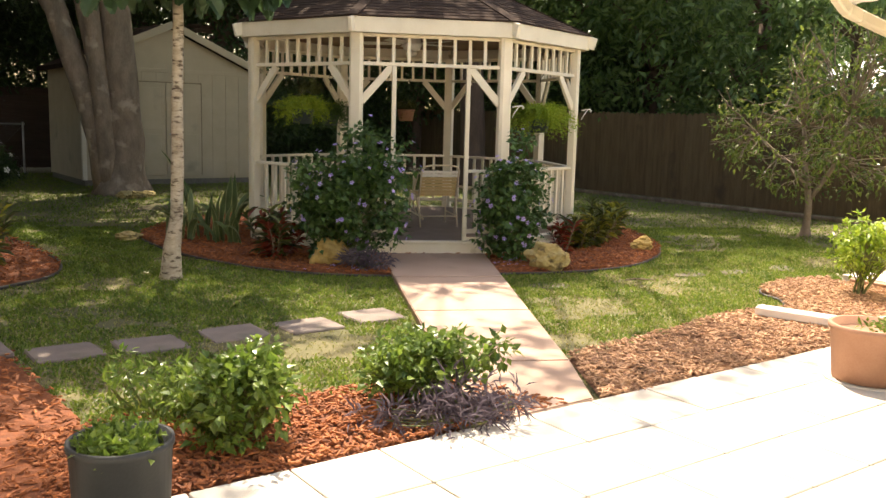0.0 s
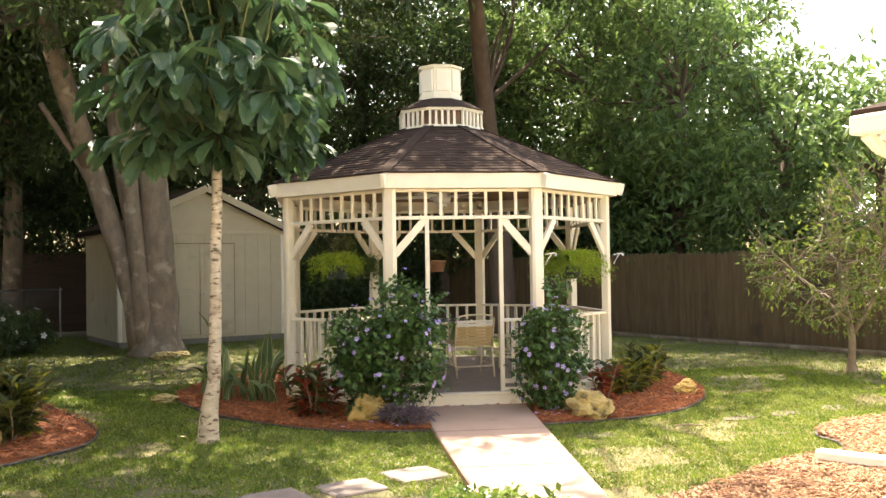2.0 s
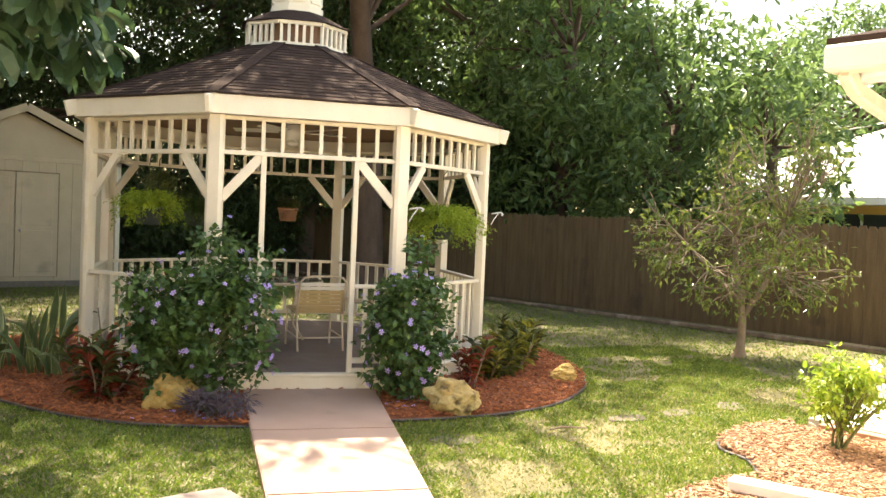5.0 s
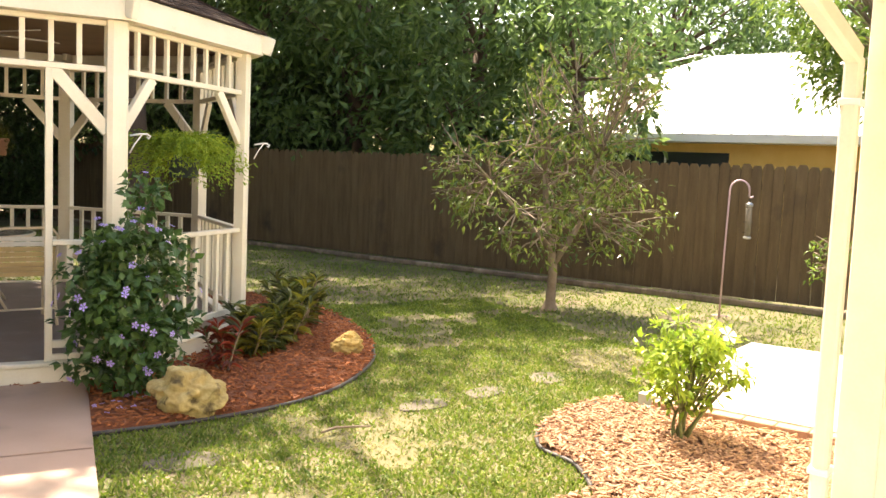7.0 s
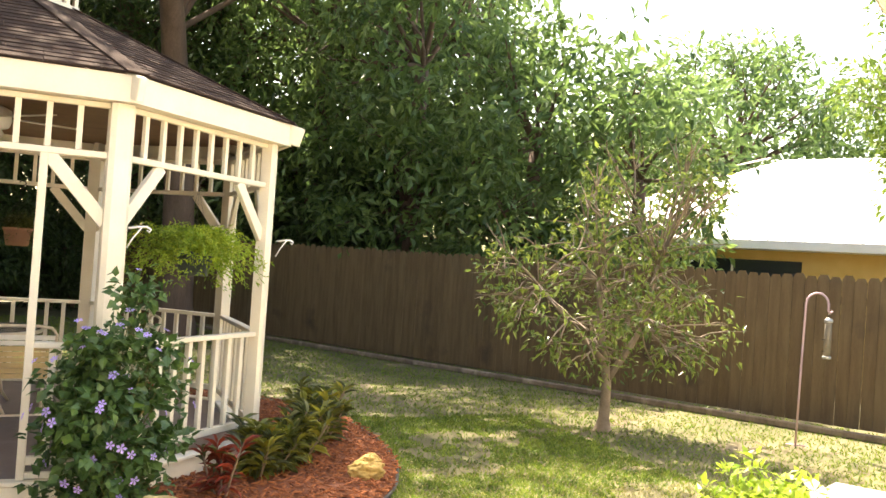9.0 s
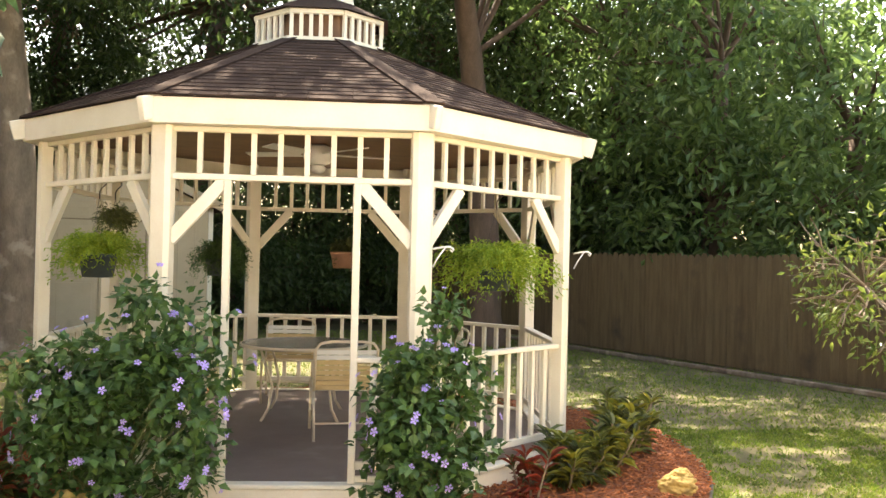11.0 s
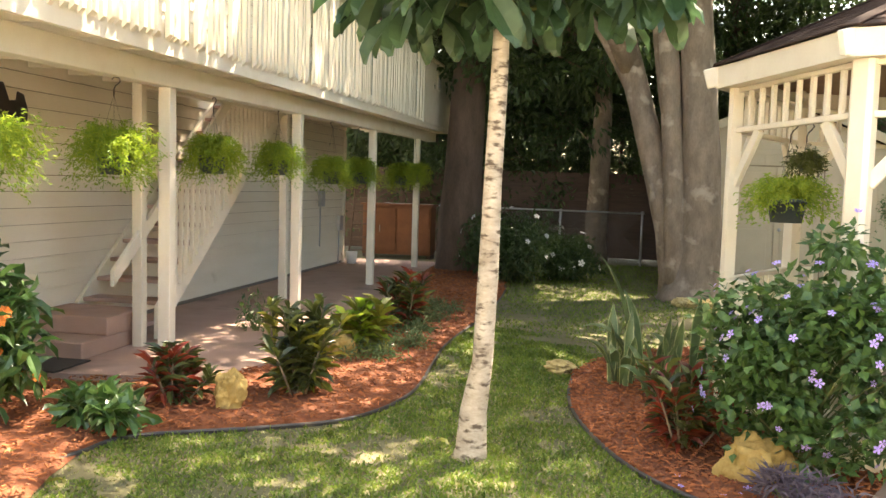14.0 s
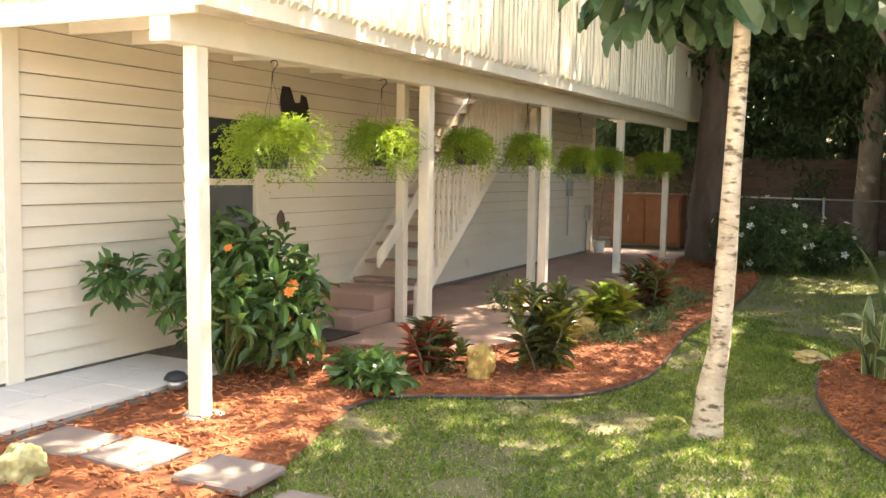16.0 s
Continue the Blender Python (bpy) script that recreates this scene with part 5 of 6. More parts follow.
def croton(base, label, stems, height, leaf, width, mats, seed, spread=0.22, group="crotons"):
    """Several upright stems, each crowned and lined with long stiff leaves."""
    rng, rnd = np.random.default_rng(seed), random.Random(seed)
    root = thing("croton", pose(*base), label, "shrub", group)
    sets = [[] for _ in mats]
    b = bmesh.new()
    for i in range(stems):
        a, r = rnd.uniform(0, 6.283), rnd.uniform(0.1, 1) * spread
        h = height * rnd.uniform(0.55, 1.0)
        top = Vector((math.cos(a) * r * 1.5, math.sin(a) * r * 1.5, h * 0.82))
        foot = Vector((math.cos(a) * r * 0.4, math.sin(a) * r * 0.4, 0))
        pts = limb(b, foot, top, 0.011, 0.006, rnd, 0.06, 4, 5)
        which = rnd.randrange(len(mats))
        for k in range(27):
            f = rnd.uniform(0.08, 1.0) ** 0.85
            p = foot.lerp(top, f)
            aa = rnd.uniform(0, 6.283)
            el = 0.05 + 1.7 * max(0, f - 0.35) + rnd.uniform(-0.25, 0.4)
            d = np.array([[math.cos(aa), math.sin(aa), el]])
            s = rnd.uniform(0.7, 1.15)
            sets[which if rnd.random() < 0.75 else rnd.randrange(len(mats))].append(oriented(LONG_V, np.array([p]), d, leaf * s, width * s, rng, 0.2))
    tagged(part("stemwork", b, TWIG, root), kind="stuff")
    for ss, m in zip(sets, mats):
        if ss:
            v = np.concatenate(ss)
            v[:, :, 2] = np.maximum(v[:, :, 2], 0.02)
            tagged(np_mesh("foliage", v, LONG_F, m, root), kind="stuff")
    return root


croton((-4.9, -1.9, 0.03), "small red and green croton in the mulch", 9, 0.5, 0.17, 0.05, (L_CROT, L_CROT, L_CROTR), 401, 0.2)
croton((-4.52, -1.05, 0.03), "bushy dark croton with yellow-tipped leaves", 20, 0.8, 0.19, 0.058, (L_CROT, L_CROT, L_CROT, L_CROT, L_CROTY), 402, 0.25)
croton((-5.32, 0.55, 0.03), "yellow-green broad-leaved croton by the patio", 9, 0.55, 0.24, 0.1, (L_CROTY, L_YEL), 403, 0.16)
croton((-5.95, 1.95, 0.03), "dark red croton by the patio", 13, 0.72, 0.2, 0.05, (L_CROT, L_CROT, L_CROTR), 404, 0.26)
croton((-1.72, -0.35, 0.04), "red-leaved croton beside the violet bush", 14, 0.62, 0.17, 0.05, (L_CROTR, L_CROT, L_CROTR, L_CROT), 405, 0.28)
croton((1.62, 0.05, 0.04), "sparse bronze croton before the gazebo skirt", 4, 0.46, 0.14, 0.036, (L_CROTR, L_CROT, L_CROT), 406, 0.2)
for i, (x, y, h) in enumerate([(2.08, 0.62, 0.5), (2.3, 0.85, 0.62), (2.5, 1.25, 0.6), (2.75, 1.7, 0.58), (2.85, 2.3, 0.55), (1.95, 0.5, 0.42)]):
    croton((x, y, 0.04), "green, yellow and bronze croton in the gazebo bed", 9, h * 0.84, 0.16, 0.044, (L_CROT, L_CROT, L_CROTY, L_CROTY), 410 + i, 0.24, "gazebo crotons")

def strap_leaf(bm, base, out, length, width, bend, twist):
    """A stiff strap leaf that rises from base, leans outwards and may fold over; gutter-shaped in section."""
    rows, n = [], 9
    p = Vector(base)
    ang = 0.06 + bend * 0.12
    side = Vector((-out.y, out.x, 0))
    for i in range(n + 1):
        s = i / n
        w = width * (0.55 + 0.9 * s - 0.35 * s * s) * (1 - max(0, s - 0.72) / 0.28 * 0.96)
        sd = (side * math.cos(twist * s) + out * math.sin(twist * s)).normalized()
        d = out * math.sin(ang) + Vector((0, 0, 1)) * math.cos(ang)
        nrm = sd.cross(d)
        rows.append([bm.verts.new(p + sd * w * k - nrm * w * (0.35 if k == 0 else 0.0)) for k in (-0.5, -0.4, 0, 0.4, 0.5)])
        p = p + d * (length / n)
        ang += bend * (0.06 + 0.5 * s * s)
    for a, b in zip(rows, rows[1:]):
        for k in range(4):
            f = bm.faces.new((a[k], a[k + 1], b[k + 1], b[k]))
            f.smooth = True
            f.material_index = 1 if k in (0, 3) else 0


SNAKES = [(-2.85, 1.05, 9, 0.66), (-2.55, 1.3, 7, 0.6), (-3.05, 1.55, 6, 0.62), (-2.45, 0.85, 6, 0.52), (-2.75, 1.25, 3, 1.2), (-2.35, 1.55, 5, 0.8), (-2.2, 0.75, 5, 0.48)]
for i, (x, y, n, h) in enumerate(SNAKES):
    rnd = random.Random(500 + i)
    root = thing("snake_plant", pose(x, y, 0.03), "tall green snake plant with pale-edged folding leaves", "plant", "snake plants")
    for k in range(n):
        a = rnd.uniform(0, 6.283)
        b = bmesh.new()
        bend = rnd.uniform(0.05, 0.45) if rnd.random() < 0.68 else rnd.uniform(0.9, 1.5)
        strap_leaf(b, (rnd.uniform(-0.1, 0.1), rnd.uniform(-0.1, 0.1), -0.02), Vector((math.cos(a), math.sin(a), 0)), h * rnd.uniform(0.65, 1.12), rnd.uniform(0.07, 0.105), bend, rnd.uniform(-0.9, 0.9))
        for v in b.verts:
            v.co.z = max(v.co.z, -0.02)
        part("leaf", b, L_SNAKE, root).data.materials.append(L_SNAKEP)


# ---- hanging baskets ----
def fern_ball(root, r, h, z, seed, n=120, material=None, leaflet=0.036, long=1.0):
    rng = np.random.default_rng(seed)
    a = rng.random(n) * 6.283
    rise = rng.uniform(0.05, 1.0, n)
    reach = r * rng.uniform(0.35, 1.05, n) * long
    fall = rise * 1.5 + rng.uniform(0.1, 1.15, n)
    pos, dirs = [], []
    for s in np.linspace(0.12, 1, 16):
        x = np.cos(a) * reach * s
        y = np.sin(a) * reach * s
        zz = z + h * (rise * 2.0 * s - fall * s ** 2.2)
        p = np.stack([x, y, zz], 1) + rng.normal(0, 0.014, (n, 3))
        for _ in range(3):
            pos.append(p + rng.normal(0, 0.012, (n, 3)))
            dirs.append(np.stack([np.cos(a), np.sin(a), np.full(n, 0.3 - s)], 1) + rng.normal(0, 0.8, (n, 3)))
    pos, dirs = np.concatenate(pos), np.concatenate(dirs)
    size = rng.uniform(0.7, 1.3, len(pos))
    return tagged(np_mesh("fern", oriented(CHEAP_V, pos, dirs, leaflet * size, leaflet * 0.4 * size, rng, 0.8), CHEAP_F, material or L_FERN, root), kind="stuff")


def basket(m, label, r, seed, hang, pot=POTG, pot_r=0.13, pot_h=0.17, fern_h=0.26, group="hanging ferns", material=None, n=130):
    """A hanging pot of fern; hang: metres from the pot's rim up to the hook."""
    root = thing("hanging_basket", m, label, "hanging plant", group)
    pt = part("pot", lathe(bmesh.new(), [(pot_r * 0.72, -pot_h), (pot_r * 0.8, -pot_h), (pot_r, -0.03), (pot_r * 1.07, -0.03), (pot_r * 1.07, 0), (pot_r * 0.95, 0), (pot_r * 0.93, -0.03)], 20), pot, root)
    for i in range(3):
        a = 2.09 * i + 0.4
        part("wire", tube(bmesh.new(), [(math.cos(a) * pot_r, math.sin(a) * pot_r, -0.01), (0, 0, hang - 0.08)], 0.0012, 4), WIRE, root)
    hook = [(0, 0, hang - 0.09), (0.0, 0, hang - 0.04), (0.012, 0, hang - 0.015), (0.03, 0, hang), (0.045, 0, hang + 0.02), (0.035, 0, hang + 0.045), (0.0, 0, hang + 0.05), (-0.015, 0, hang + 0.03)]
    part("hook", tube(bmesh.new(), hook, 0.005, 6), WIRE, root)
    fern_ball(root, r, fern_h, 0.02, seed, n, material)
    return root


for i, (ly, z, r) in enumerate([(0.62, 1.8, 0.42), (2.12, 1.84, 0.36), (3.85, 1.88, 0.34), (5.55, 1.9, 0.36), (7.6, 1.82, 0.36), (9.0, 1.84, 0.36), (11.7, 1.84, 0.36), (12.9, 1.9, 0.34)]):
    basket(YARD @ pose(0.02, ly, z, 0, 0, 40 * i), "bright green fern in a basket hanging from the deck beam", r, 600 + i, 2.325 - z + RISE * ly, fern_h=0.3, group="deck ferns", n=215)
gzb = lambda x, y, z: pose(x, y, z)
basket(gzb(-1.43, 0.62, 1.66), "yellow-green fern in a dark hanging pot inside the gazebo", 0.36, 620, 0.48, fern_h=0.2, group="gazebo ferns")
# dark bush leaf instead of L_FERN puts this fern's shade into its colour
basket(gzb(-1.05, 3.2, 1.62), "fern at the gazebo's back, its shade put into dark leaves", 0.3, 621, 0.5, fern_h=0.26, group="gazebo ferns", material=L_BUSH)
basket(gzb(1.42, 0.62, 1.62), "large bright yellow-green fern hanging in the gazebo", 0.5, 622, 0.52, fern_h=0.26, group="gazebo ferns", n=210)
basket(gzb(0.15, 3.95, 1.72), "faded brownish plant in a terracotta hanging pot", 0.17, 623, 0.42, pot=TERRA, pot_r=0.13, pot_h=0.18, fern_h=0.16, group="gazebo ferns", material=L_CROT, n=60)
basket(gzb(-1.35, 0.72, 1.9), "small wilted dark-leaved hanging plant", 0.12, 624, 0.24, pot_r=0.04, pot_h=0.05, fern_h=0.1, group="gazebo ferns", material=L_CROT, n=40)


# ---- loose things ----
def rock(name, base, size, material, label, seed, rz=0, group=""):
    b = bmesh.new()
    bmesh.ops.create_icosphere(b, subdivisions=5, radius=1.0)
    o = Vector((seed * 3.7, seed * 1.3, 0))
    for v in b.verts:
        n = v.co.normalized()
        r = 1 + 0.32 * noise.noise(n * 1.4 + o) + 0.24 * noise.noise(n * 2.6 + o) - 0.24 * abs(noise.noise(n * 3.4 + o)) - 0.07 * abs(noise.noise(n * 9 + o)) + 0.1
        v.co = Vector((n.x * r * size[0], n.y * r * size[1], n.z * r * size[2] + size[2] * 0.6))
        v.co.z = max(v.co.z, -0.03)
    ob = mesh_object(name, b, material, None, pose(*base, 0, 0, rz))
    for p in ob.data.polygons:
        p.use_smooth = True
    return tagged(ob, label, "rock", group)


rock("rock", (1.17, -0.95, 0.04), (0.215, 0.165, 0.155), ROCK, "large pitted pale limestone boulder on the mulch", 1, -25)
rock("rock", (2.73, 0.36, 0.04), (0.13, 0.1, 0.085), ROCKY, "small ochre rock at the bed's edge", 2)
rock("rock", (2.76, 0.38, 0.13), (0.07, 0.06, 0.05), ROCKY, "ochre knob of rock stacked on another", 9)
rock("rock", (-1.12, -0.66, 0.04), (0.2, 0.16, 0.15), ROCKY, "yellow-brown rock beside the violet bush", 3, 20)
rock("rock", (-4.93, -2.33, 0.03), (0.17, 0.13, 0.13), ROCKG, "mossy grey-green rock on the mulch", 4)
rock("rock", (-4.52, -1.7, 0.03), (0.11, 0.1, 0.17), ROCKY, "upright ochre rock on the mulch", 5)
rock("rock", (-5.35, 0.25, 0.03), (0.17, 0.14, 0.14), ROCKY, "ochre rock beside the patio edge", 6)
rock("rock", (-5.6, 0.72, 0.03), (0.16, 0.14, 0.15), ROCKG, "mossy rock beside the patio edge", 7)
rock("rock", (-4.04, -5.08, 0.02), (0.115, 0.11, 0.12), ROCKG, "mossy rock by the stepping stones", 8)
rock("rock", (-3.55, 1.3, 0.01), (0.16, 0.13, 0.06), ROCK, "flat pale stone at the bed's edge", 10)
for i, (x, y) in enumerate([(-4.45, 6.85), (-4.3, 7.0), (-4.65, 6.8)]):
    rock("rock", (x, y, 0.0), (0.14, 0.12, 0.08), ROCK, "pale stone at the foot of the tree", 11 + i, group="stones at the tree")

# stepping stones
for i, (x, y) in enumerate(STONES):
    b = B(-0.22, 0.22, -0.2, 0.2, -0.03, 0.012, 0.01)
    for v in b.verts:
        v.co.x += 0.012 * noise.noise(v.co * 9 + Vector((i, 0, 0)))
        v.co.y += 0.012 * noise.noise(v.co * 9 + Vector((0, i, 4)))
    tagged(mesh_object("stepping_stone", b, STONE, None, pose(x, y, 0.062 if inside(np.array([(x, y)]), BED_HOUSE)[0] else 0.004, random.uniform(-1, 1), random.uniform(-1, 1), 27 + random.uniform(-4, 4))), "square tan concrete stepping stone set in the lawn", "stepping stone", "stepping stones")
for i, (x, y, sx, sy) in enumerate([(0.98, -1.8, 0.22, 0.14), (2.68, -1.2, 0.2, 0.12), (3.25, -1.03, 0.18, 0.12), (3.95, -0.8, 0.2, 0.14)]):
    b = lathe(bmesh.new(), [(0.9, -0.02), (1.0, 0.0), (0.96, 0.018)], 18)
    for v in b.verts:
        s = 1 + 0.2 * noise.noise(v.co * 1.6 + Vector((i * 5, 0, 0)))
        v.co = Vector((v.co.x * sx * s, v.co.y * sy * s, v.co.z))
    tagged(mesh_object("flagstone", b, FLAG, None, pose(x, y, -0.004, 0, 0, 15 * i)), "flat worn flagstone sunk in the grass", "flagstone", "lawn flagstones")


# bed edging: round-topped black plastic strip
def edging(line, label):
    pts = [Vector((p[0], p[1], 0.02)) for p in line]
    root = thing("garden_edging", None, label, "edging", "garden edging")
    part("bead", tube(bmesh.new(), pts, 0.014, 6), PLASTIC, root)
    b = bmesh.new()
    for p, q in zip(pts, pts[1:]):
        beam(b, p + Vector((0, 0, -0.02)), q + Vector((0, 0, -0.02)), 0.006, 0.05, 0)
    part("strip", b, PLASTIC, root)


edging(BED_GAZEBO, "black plastic edging round the gazebo bed")
edging([plan(p.x, p.y) for p in curve_points([(0.68, 0.35), (0.72, 0.6), (0.85, 1.0), (1.55, 1.42), (2.05, 1.85), (2.27, 2.7), (2.2, 4.0), (2.15, 5.1), (2.25, 7.6), (2.15, 10.5), (1.7, 12.6)])], "black plastic edging along the house bed")
edging([tuple(v) for v in curve_points([(4.1, -1.52), (3.75, -1.6), (3.4, -1.75), (3.08, -2.0), (2.9, -2.3), (2.92, -2.6), (2.76, -3.0)])], "black plastic edging round the wing bed")

# pots
pot = thing("flower_pot", pose(-2.07, -6.66, 0.0), "dark grey pot filled with leafy green seedlings", "pot")
part("pot_body", lathe(bmesh.new(), [(0.17, 0), (0.175, 0.005), (0.19, 0.33), (0.198, 0.335), (0.198, 0.36), (0.182, 0.36), (0.175, 0.3), (0.0, 0.3)], 32), DARKPOT, pot)
rng = np.random.default_rng(70)
c = np.stack([rng.uniform(-0.12, 0.12, 60), rng.uniform(-0.12, 0.12, 60), rng.uniform(0.31, 0.36, 60)], 1)
tagged(np_mesh("seedling_foliage", clump_leaves(c, np.full(60, 0.05), 14, 0.045, 0.04, rng, LEAF_V, -0.3), LEAF_F, L_ORCH, pot), kind="stuff")
pot = thing("flower_pot", pose(2.1, -5.12, 0.02), "round terracotta pot on a saucer on the terrace", "pot")
part("pot_body", lathe(bmesh.new(), [(0.2, 0.03), (0.215, 0.035), (0.245, 0.34), (0.26, 0.35), (0.26, 0.38), (0.235, 0.38), (0.225, 0.33), (0.0, 0.33)], 32), TERRA, pot)
part("saucer", lathe(bmesh.new(), [(0.2, 0), (0.25, 0.005), (0.27, 0.035), (0.255, 0.035), (0.23, 0.02), (0, 0.02)], 32), TILE, pot)
c = np.stack([rng.uniform(-0.12, 0.12, 12), rng.uniform(-0.12, 0.12, 12), rng.uniform(0.34, 0.4, 12)], 1)
tagged(np_mesh("sprouts", clump_leaves(c, np.full(12, 0.05), 9, 0.05, 0.04, rng, LEAF_V, -0.3), LEAF_F, L_ORCH, pot), kind="stuff")

# solar lamp on the mulch
sl = thing("solar_lamp", pose(-5.3, -3.83, 0.0), "dark grey mushroom-shaped garden lamp", "lamp")
part("stake", tube(bmesh.new(), [(0, 0, -0.05), (0, 0, 0.1)], 0.012), DARKPOT, sl)
part("lens", lathe(bmesh.new(), [(0.045, 0.07), (0.06, 0.09), (0.06, 0.13), (0.03, 0.14)], 18), GALV, sl)
part("cap", lathe(bmesh.new(), [(0.085, 0.14), (0.085, 0.15), (0.06, 0.185), (0.015, 0.2)], 18), DARKPOT, sl)

# bird feeder on a crook
fd = thing("bird_feeder_stand", pose(7.72, 1.18, 0), "thin pinkish shepherd's crook on the lawn", "garden hook")
arc = [(0, 0, -0.05), (0.01, 0, 0.8), (0.02, 0, 1.4)] + [(0.02 + 0.11 * (1 - math.cos(a)), -0.01, 1.5 + 0.12 * math.sin(a)) for a in [i * math.pi / 8 for i in range(0, 9)]] + [(0.24, -0.01, 1.44), (0.26, -0.01, 1.42), (0.285, -0.01, 1.44)]
CR = pose(0, 0, 0, 0, 0, -35)
part("crook", tube(bmesh.new(), arc, 0.011, 8), PINKM, fd, m=CR)
part("foot", tube(bmesh.new(), [(-0.1, 0, 0.02), (0.1, 0, 0.02)], 0.008, 6), PINKM, fd, m=CR)
v = pose(7.72, 1.18, 0) @ CR @ Vector((0.25, -0.01, 1.42))
bf = thing("bird_feeder", pose(v.x, v.y, 0.92), "clear tube bird feeder with seed and metal perches", "bird feeder")
part("seed_tube", lathe(bmesh.new(), [(0.035, 0.05), (0.035, 0.40), (0.03, 0.41)], 14), JOINT, bf)
part("lid", lathe(bmesh.new(), [(0.042, 0.4), (0.042, 0.43), (0.01, 0.45)], 14), GALV, bf)
part("base", lathe(bmesh.new(), [(0.03, 0.02), (0.045, 0.03), (0.045, 0.05)], 14), GALV, bf)
for z in (0.1, 0.22):
    part("perch", tube(bmesh.new(), [(-0.08, 0, z), (0.08, 0, z)], 0.004, 5), WIRE, bf)
part("bail", tube(bmesh.new(), [(-0.03, 0, 0.42), (0, 0, 0.5), (0.03, 0, 0.42)], 0.003, 5), WIRE, bf)

# gazebo furniture
FZ = 0.19


def strap_chair(m, label):
    root = thing("patio_chair", m, label, "chair", "chairs round the table")
    for s in (-1, 1):
        part("leg", tube(bmesh.new(), [(s * 0.25, 0.26, 0), (s * 0.25, 0.25, 0.2), (s * 0.25, 0.24, 0.42)], 0.012, 8), TUBE, root)
        part("leg", tube(bmesh.new(), [(s * 0.25, -0.3, 0), (s * 0.25, -0.24, 0.2), (s * 0.25, -0.2, 0.40)], 0.012, 8), TUBE, root)
        part("side_rail", tube(bmesh.new(), [(s * 0.25, 0.25, 0.43), (s * 0.25, 0.0, 0.41), (s * 0.25, -0.2, 0.39)], 0.012, 8), TUBE, root)
        part("stretcher", tube(bmesh.new(), [(s * 0.25, 0.255, 0.16), (s * 0.25, -0.27, 0.14)], 0.009, 6), TUBE, root)
    bow = [(-0.25, -0.2, 0.39), (-0.25, -0.26, 0.55), (-0.25, -0.33, 0.74), (-0.21, -0.345, 0.79), (-0.12, -0.35, 0.805), (0.12, -0.35, 0.805), (0.21, -0.345, 0.79), (0.25, -0.33, 0.74), (0.25, -0.26, 0.55), (0.25, -0.2, 0.39)]
    part("back_frame", tube(bmesh.new(), bow, 0.012, 8), TUBE, root)
    part("cross_bar", tube(bmesh.new(), [(-0.25, 0.25, 0.43), (0.25, 0.25, 0.43)], 0.011, 8), TUBE, root)
    part("cross_bar", tube(bmesh.new(), [(-0.25, -0.27, 0.14), (0.25, -0.27, 0.14)], 0.009, 8), TUBE, root)
    for i in range(8):
        f = 0.05 + i * 0.118
        y0, z0 = -0.2 - 0.13 * f, 0.40 + 0.36 * f
        white = i in (6, 7)
        part("back_strap", beam(bmesh.new(), (-0.262, y0, z0), (0.262, y0, z0), 0.006, 0.038, 0.001, up=(0, -0.33, 1)), STRAPW if white else STRAP, root)
    for i in range(9):
        y = -0.17 + i * 0.048
        part("seat_strap", beam(bmesh.new(), (-0.262, y, 0.40 + 0.03 * i / 9), (0.262, y, 0.40 + 0.03 * i / 9), 0.038, 0.006, 0.001), STRAP, root)
    return root


strap_chair(pose(0.28, 1.62, FZ, 0, 0, 8), "beige strap patio chair with its back to the door")
strap_chair(pose(-0.35, 3.35, FZ, 0, 0, 182), "beige strap patio chair across the table")
strap_chair(pose(-1.05, 2.2, FZ, 0, 0, -80), "beige strap patio chair at the table's side")
strap_chair(pose(1.05, 2.6, FZ, 0, 0, 95), "beige strap patio chair at the far side of the table")
tb = thing("patio_table", pose(-0.12, 2.48, FZ), "round glass-topped patio table with beige tube legs", "table")
part("tabletop", lathe(bmesh.new(), [(0.56, 0.66), (0.57, 0.665), (0.57, 0.672), (0.56, 0.677)], 40), TABLEG, tb, "grey pebbled glass top")
part("rim", tube(bmesh.new(), [(0.575 * math.cos(a), 0.575 * math.sin(a), 0.66) for a in [i * math.pi / 20 for i in range(41)]], 0.016, 8), TUBE, tb)
for i in range(4):
    a = math.pi / 4 + i * math.pi / 2
    c, s = math.cos(a), math.sin(a)
    part("leg", tube(bmesh.new(), [(0.5 * c, 0.5 * s, 0.65), (0.44 * c, 0.44 * s, 0.5), (0.36 * c, 0.36 * s, 0.3), (0.4 * c, 0.4 * s, 0.1), (0.48 * c, 0.48 * s, 0)], 0.013, 8), TUBE, tb)
fan = thing("ceiling_fan", pose(0, 2.02, 2.63), "white ceiling fan under the gazebo roof", "fan")
part("motor", lathe(bmesh.new(), [(0.05, -0.16), (0.11, -0.14), (0.13, -0.08), (0.12, 0.0), (0.05, 0.03)], 24), WHITE, fan)
part("down_rod", tube(bmesh.new(), [(0, 0, 0.02), (0, 0, 0.9)], 0.015, 8), WHITE, fan)
part("light_globe", lathe(bmesh.new(), [(0.02, -0.235), (0.06, -0.22), (0.075, -0.185), (0.05, -0.15)], 20), WHITE, fan)
for i in range(5):
    m = pose(0, 0, -0.06, 0, 0, 20 + 72 * i) @ pose(0.16, 0, 0, 10)
    part("blade", B(0.0, 0.5, -0.065, 0.065, -0.005, 0.005, 0.004), WHITE, fan, m=m)
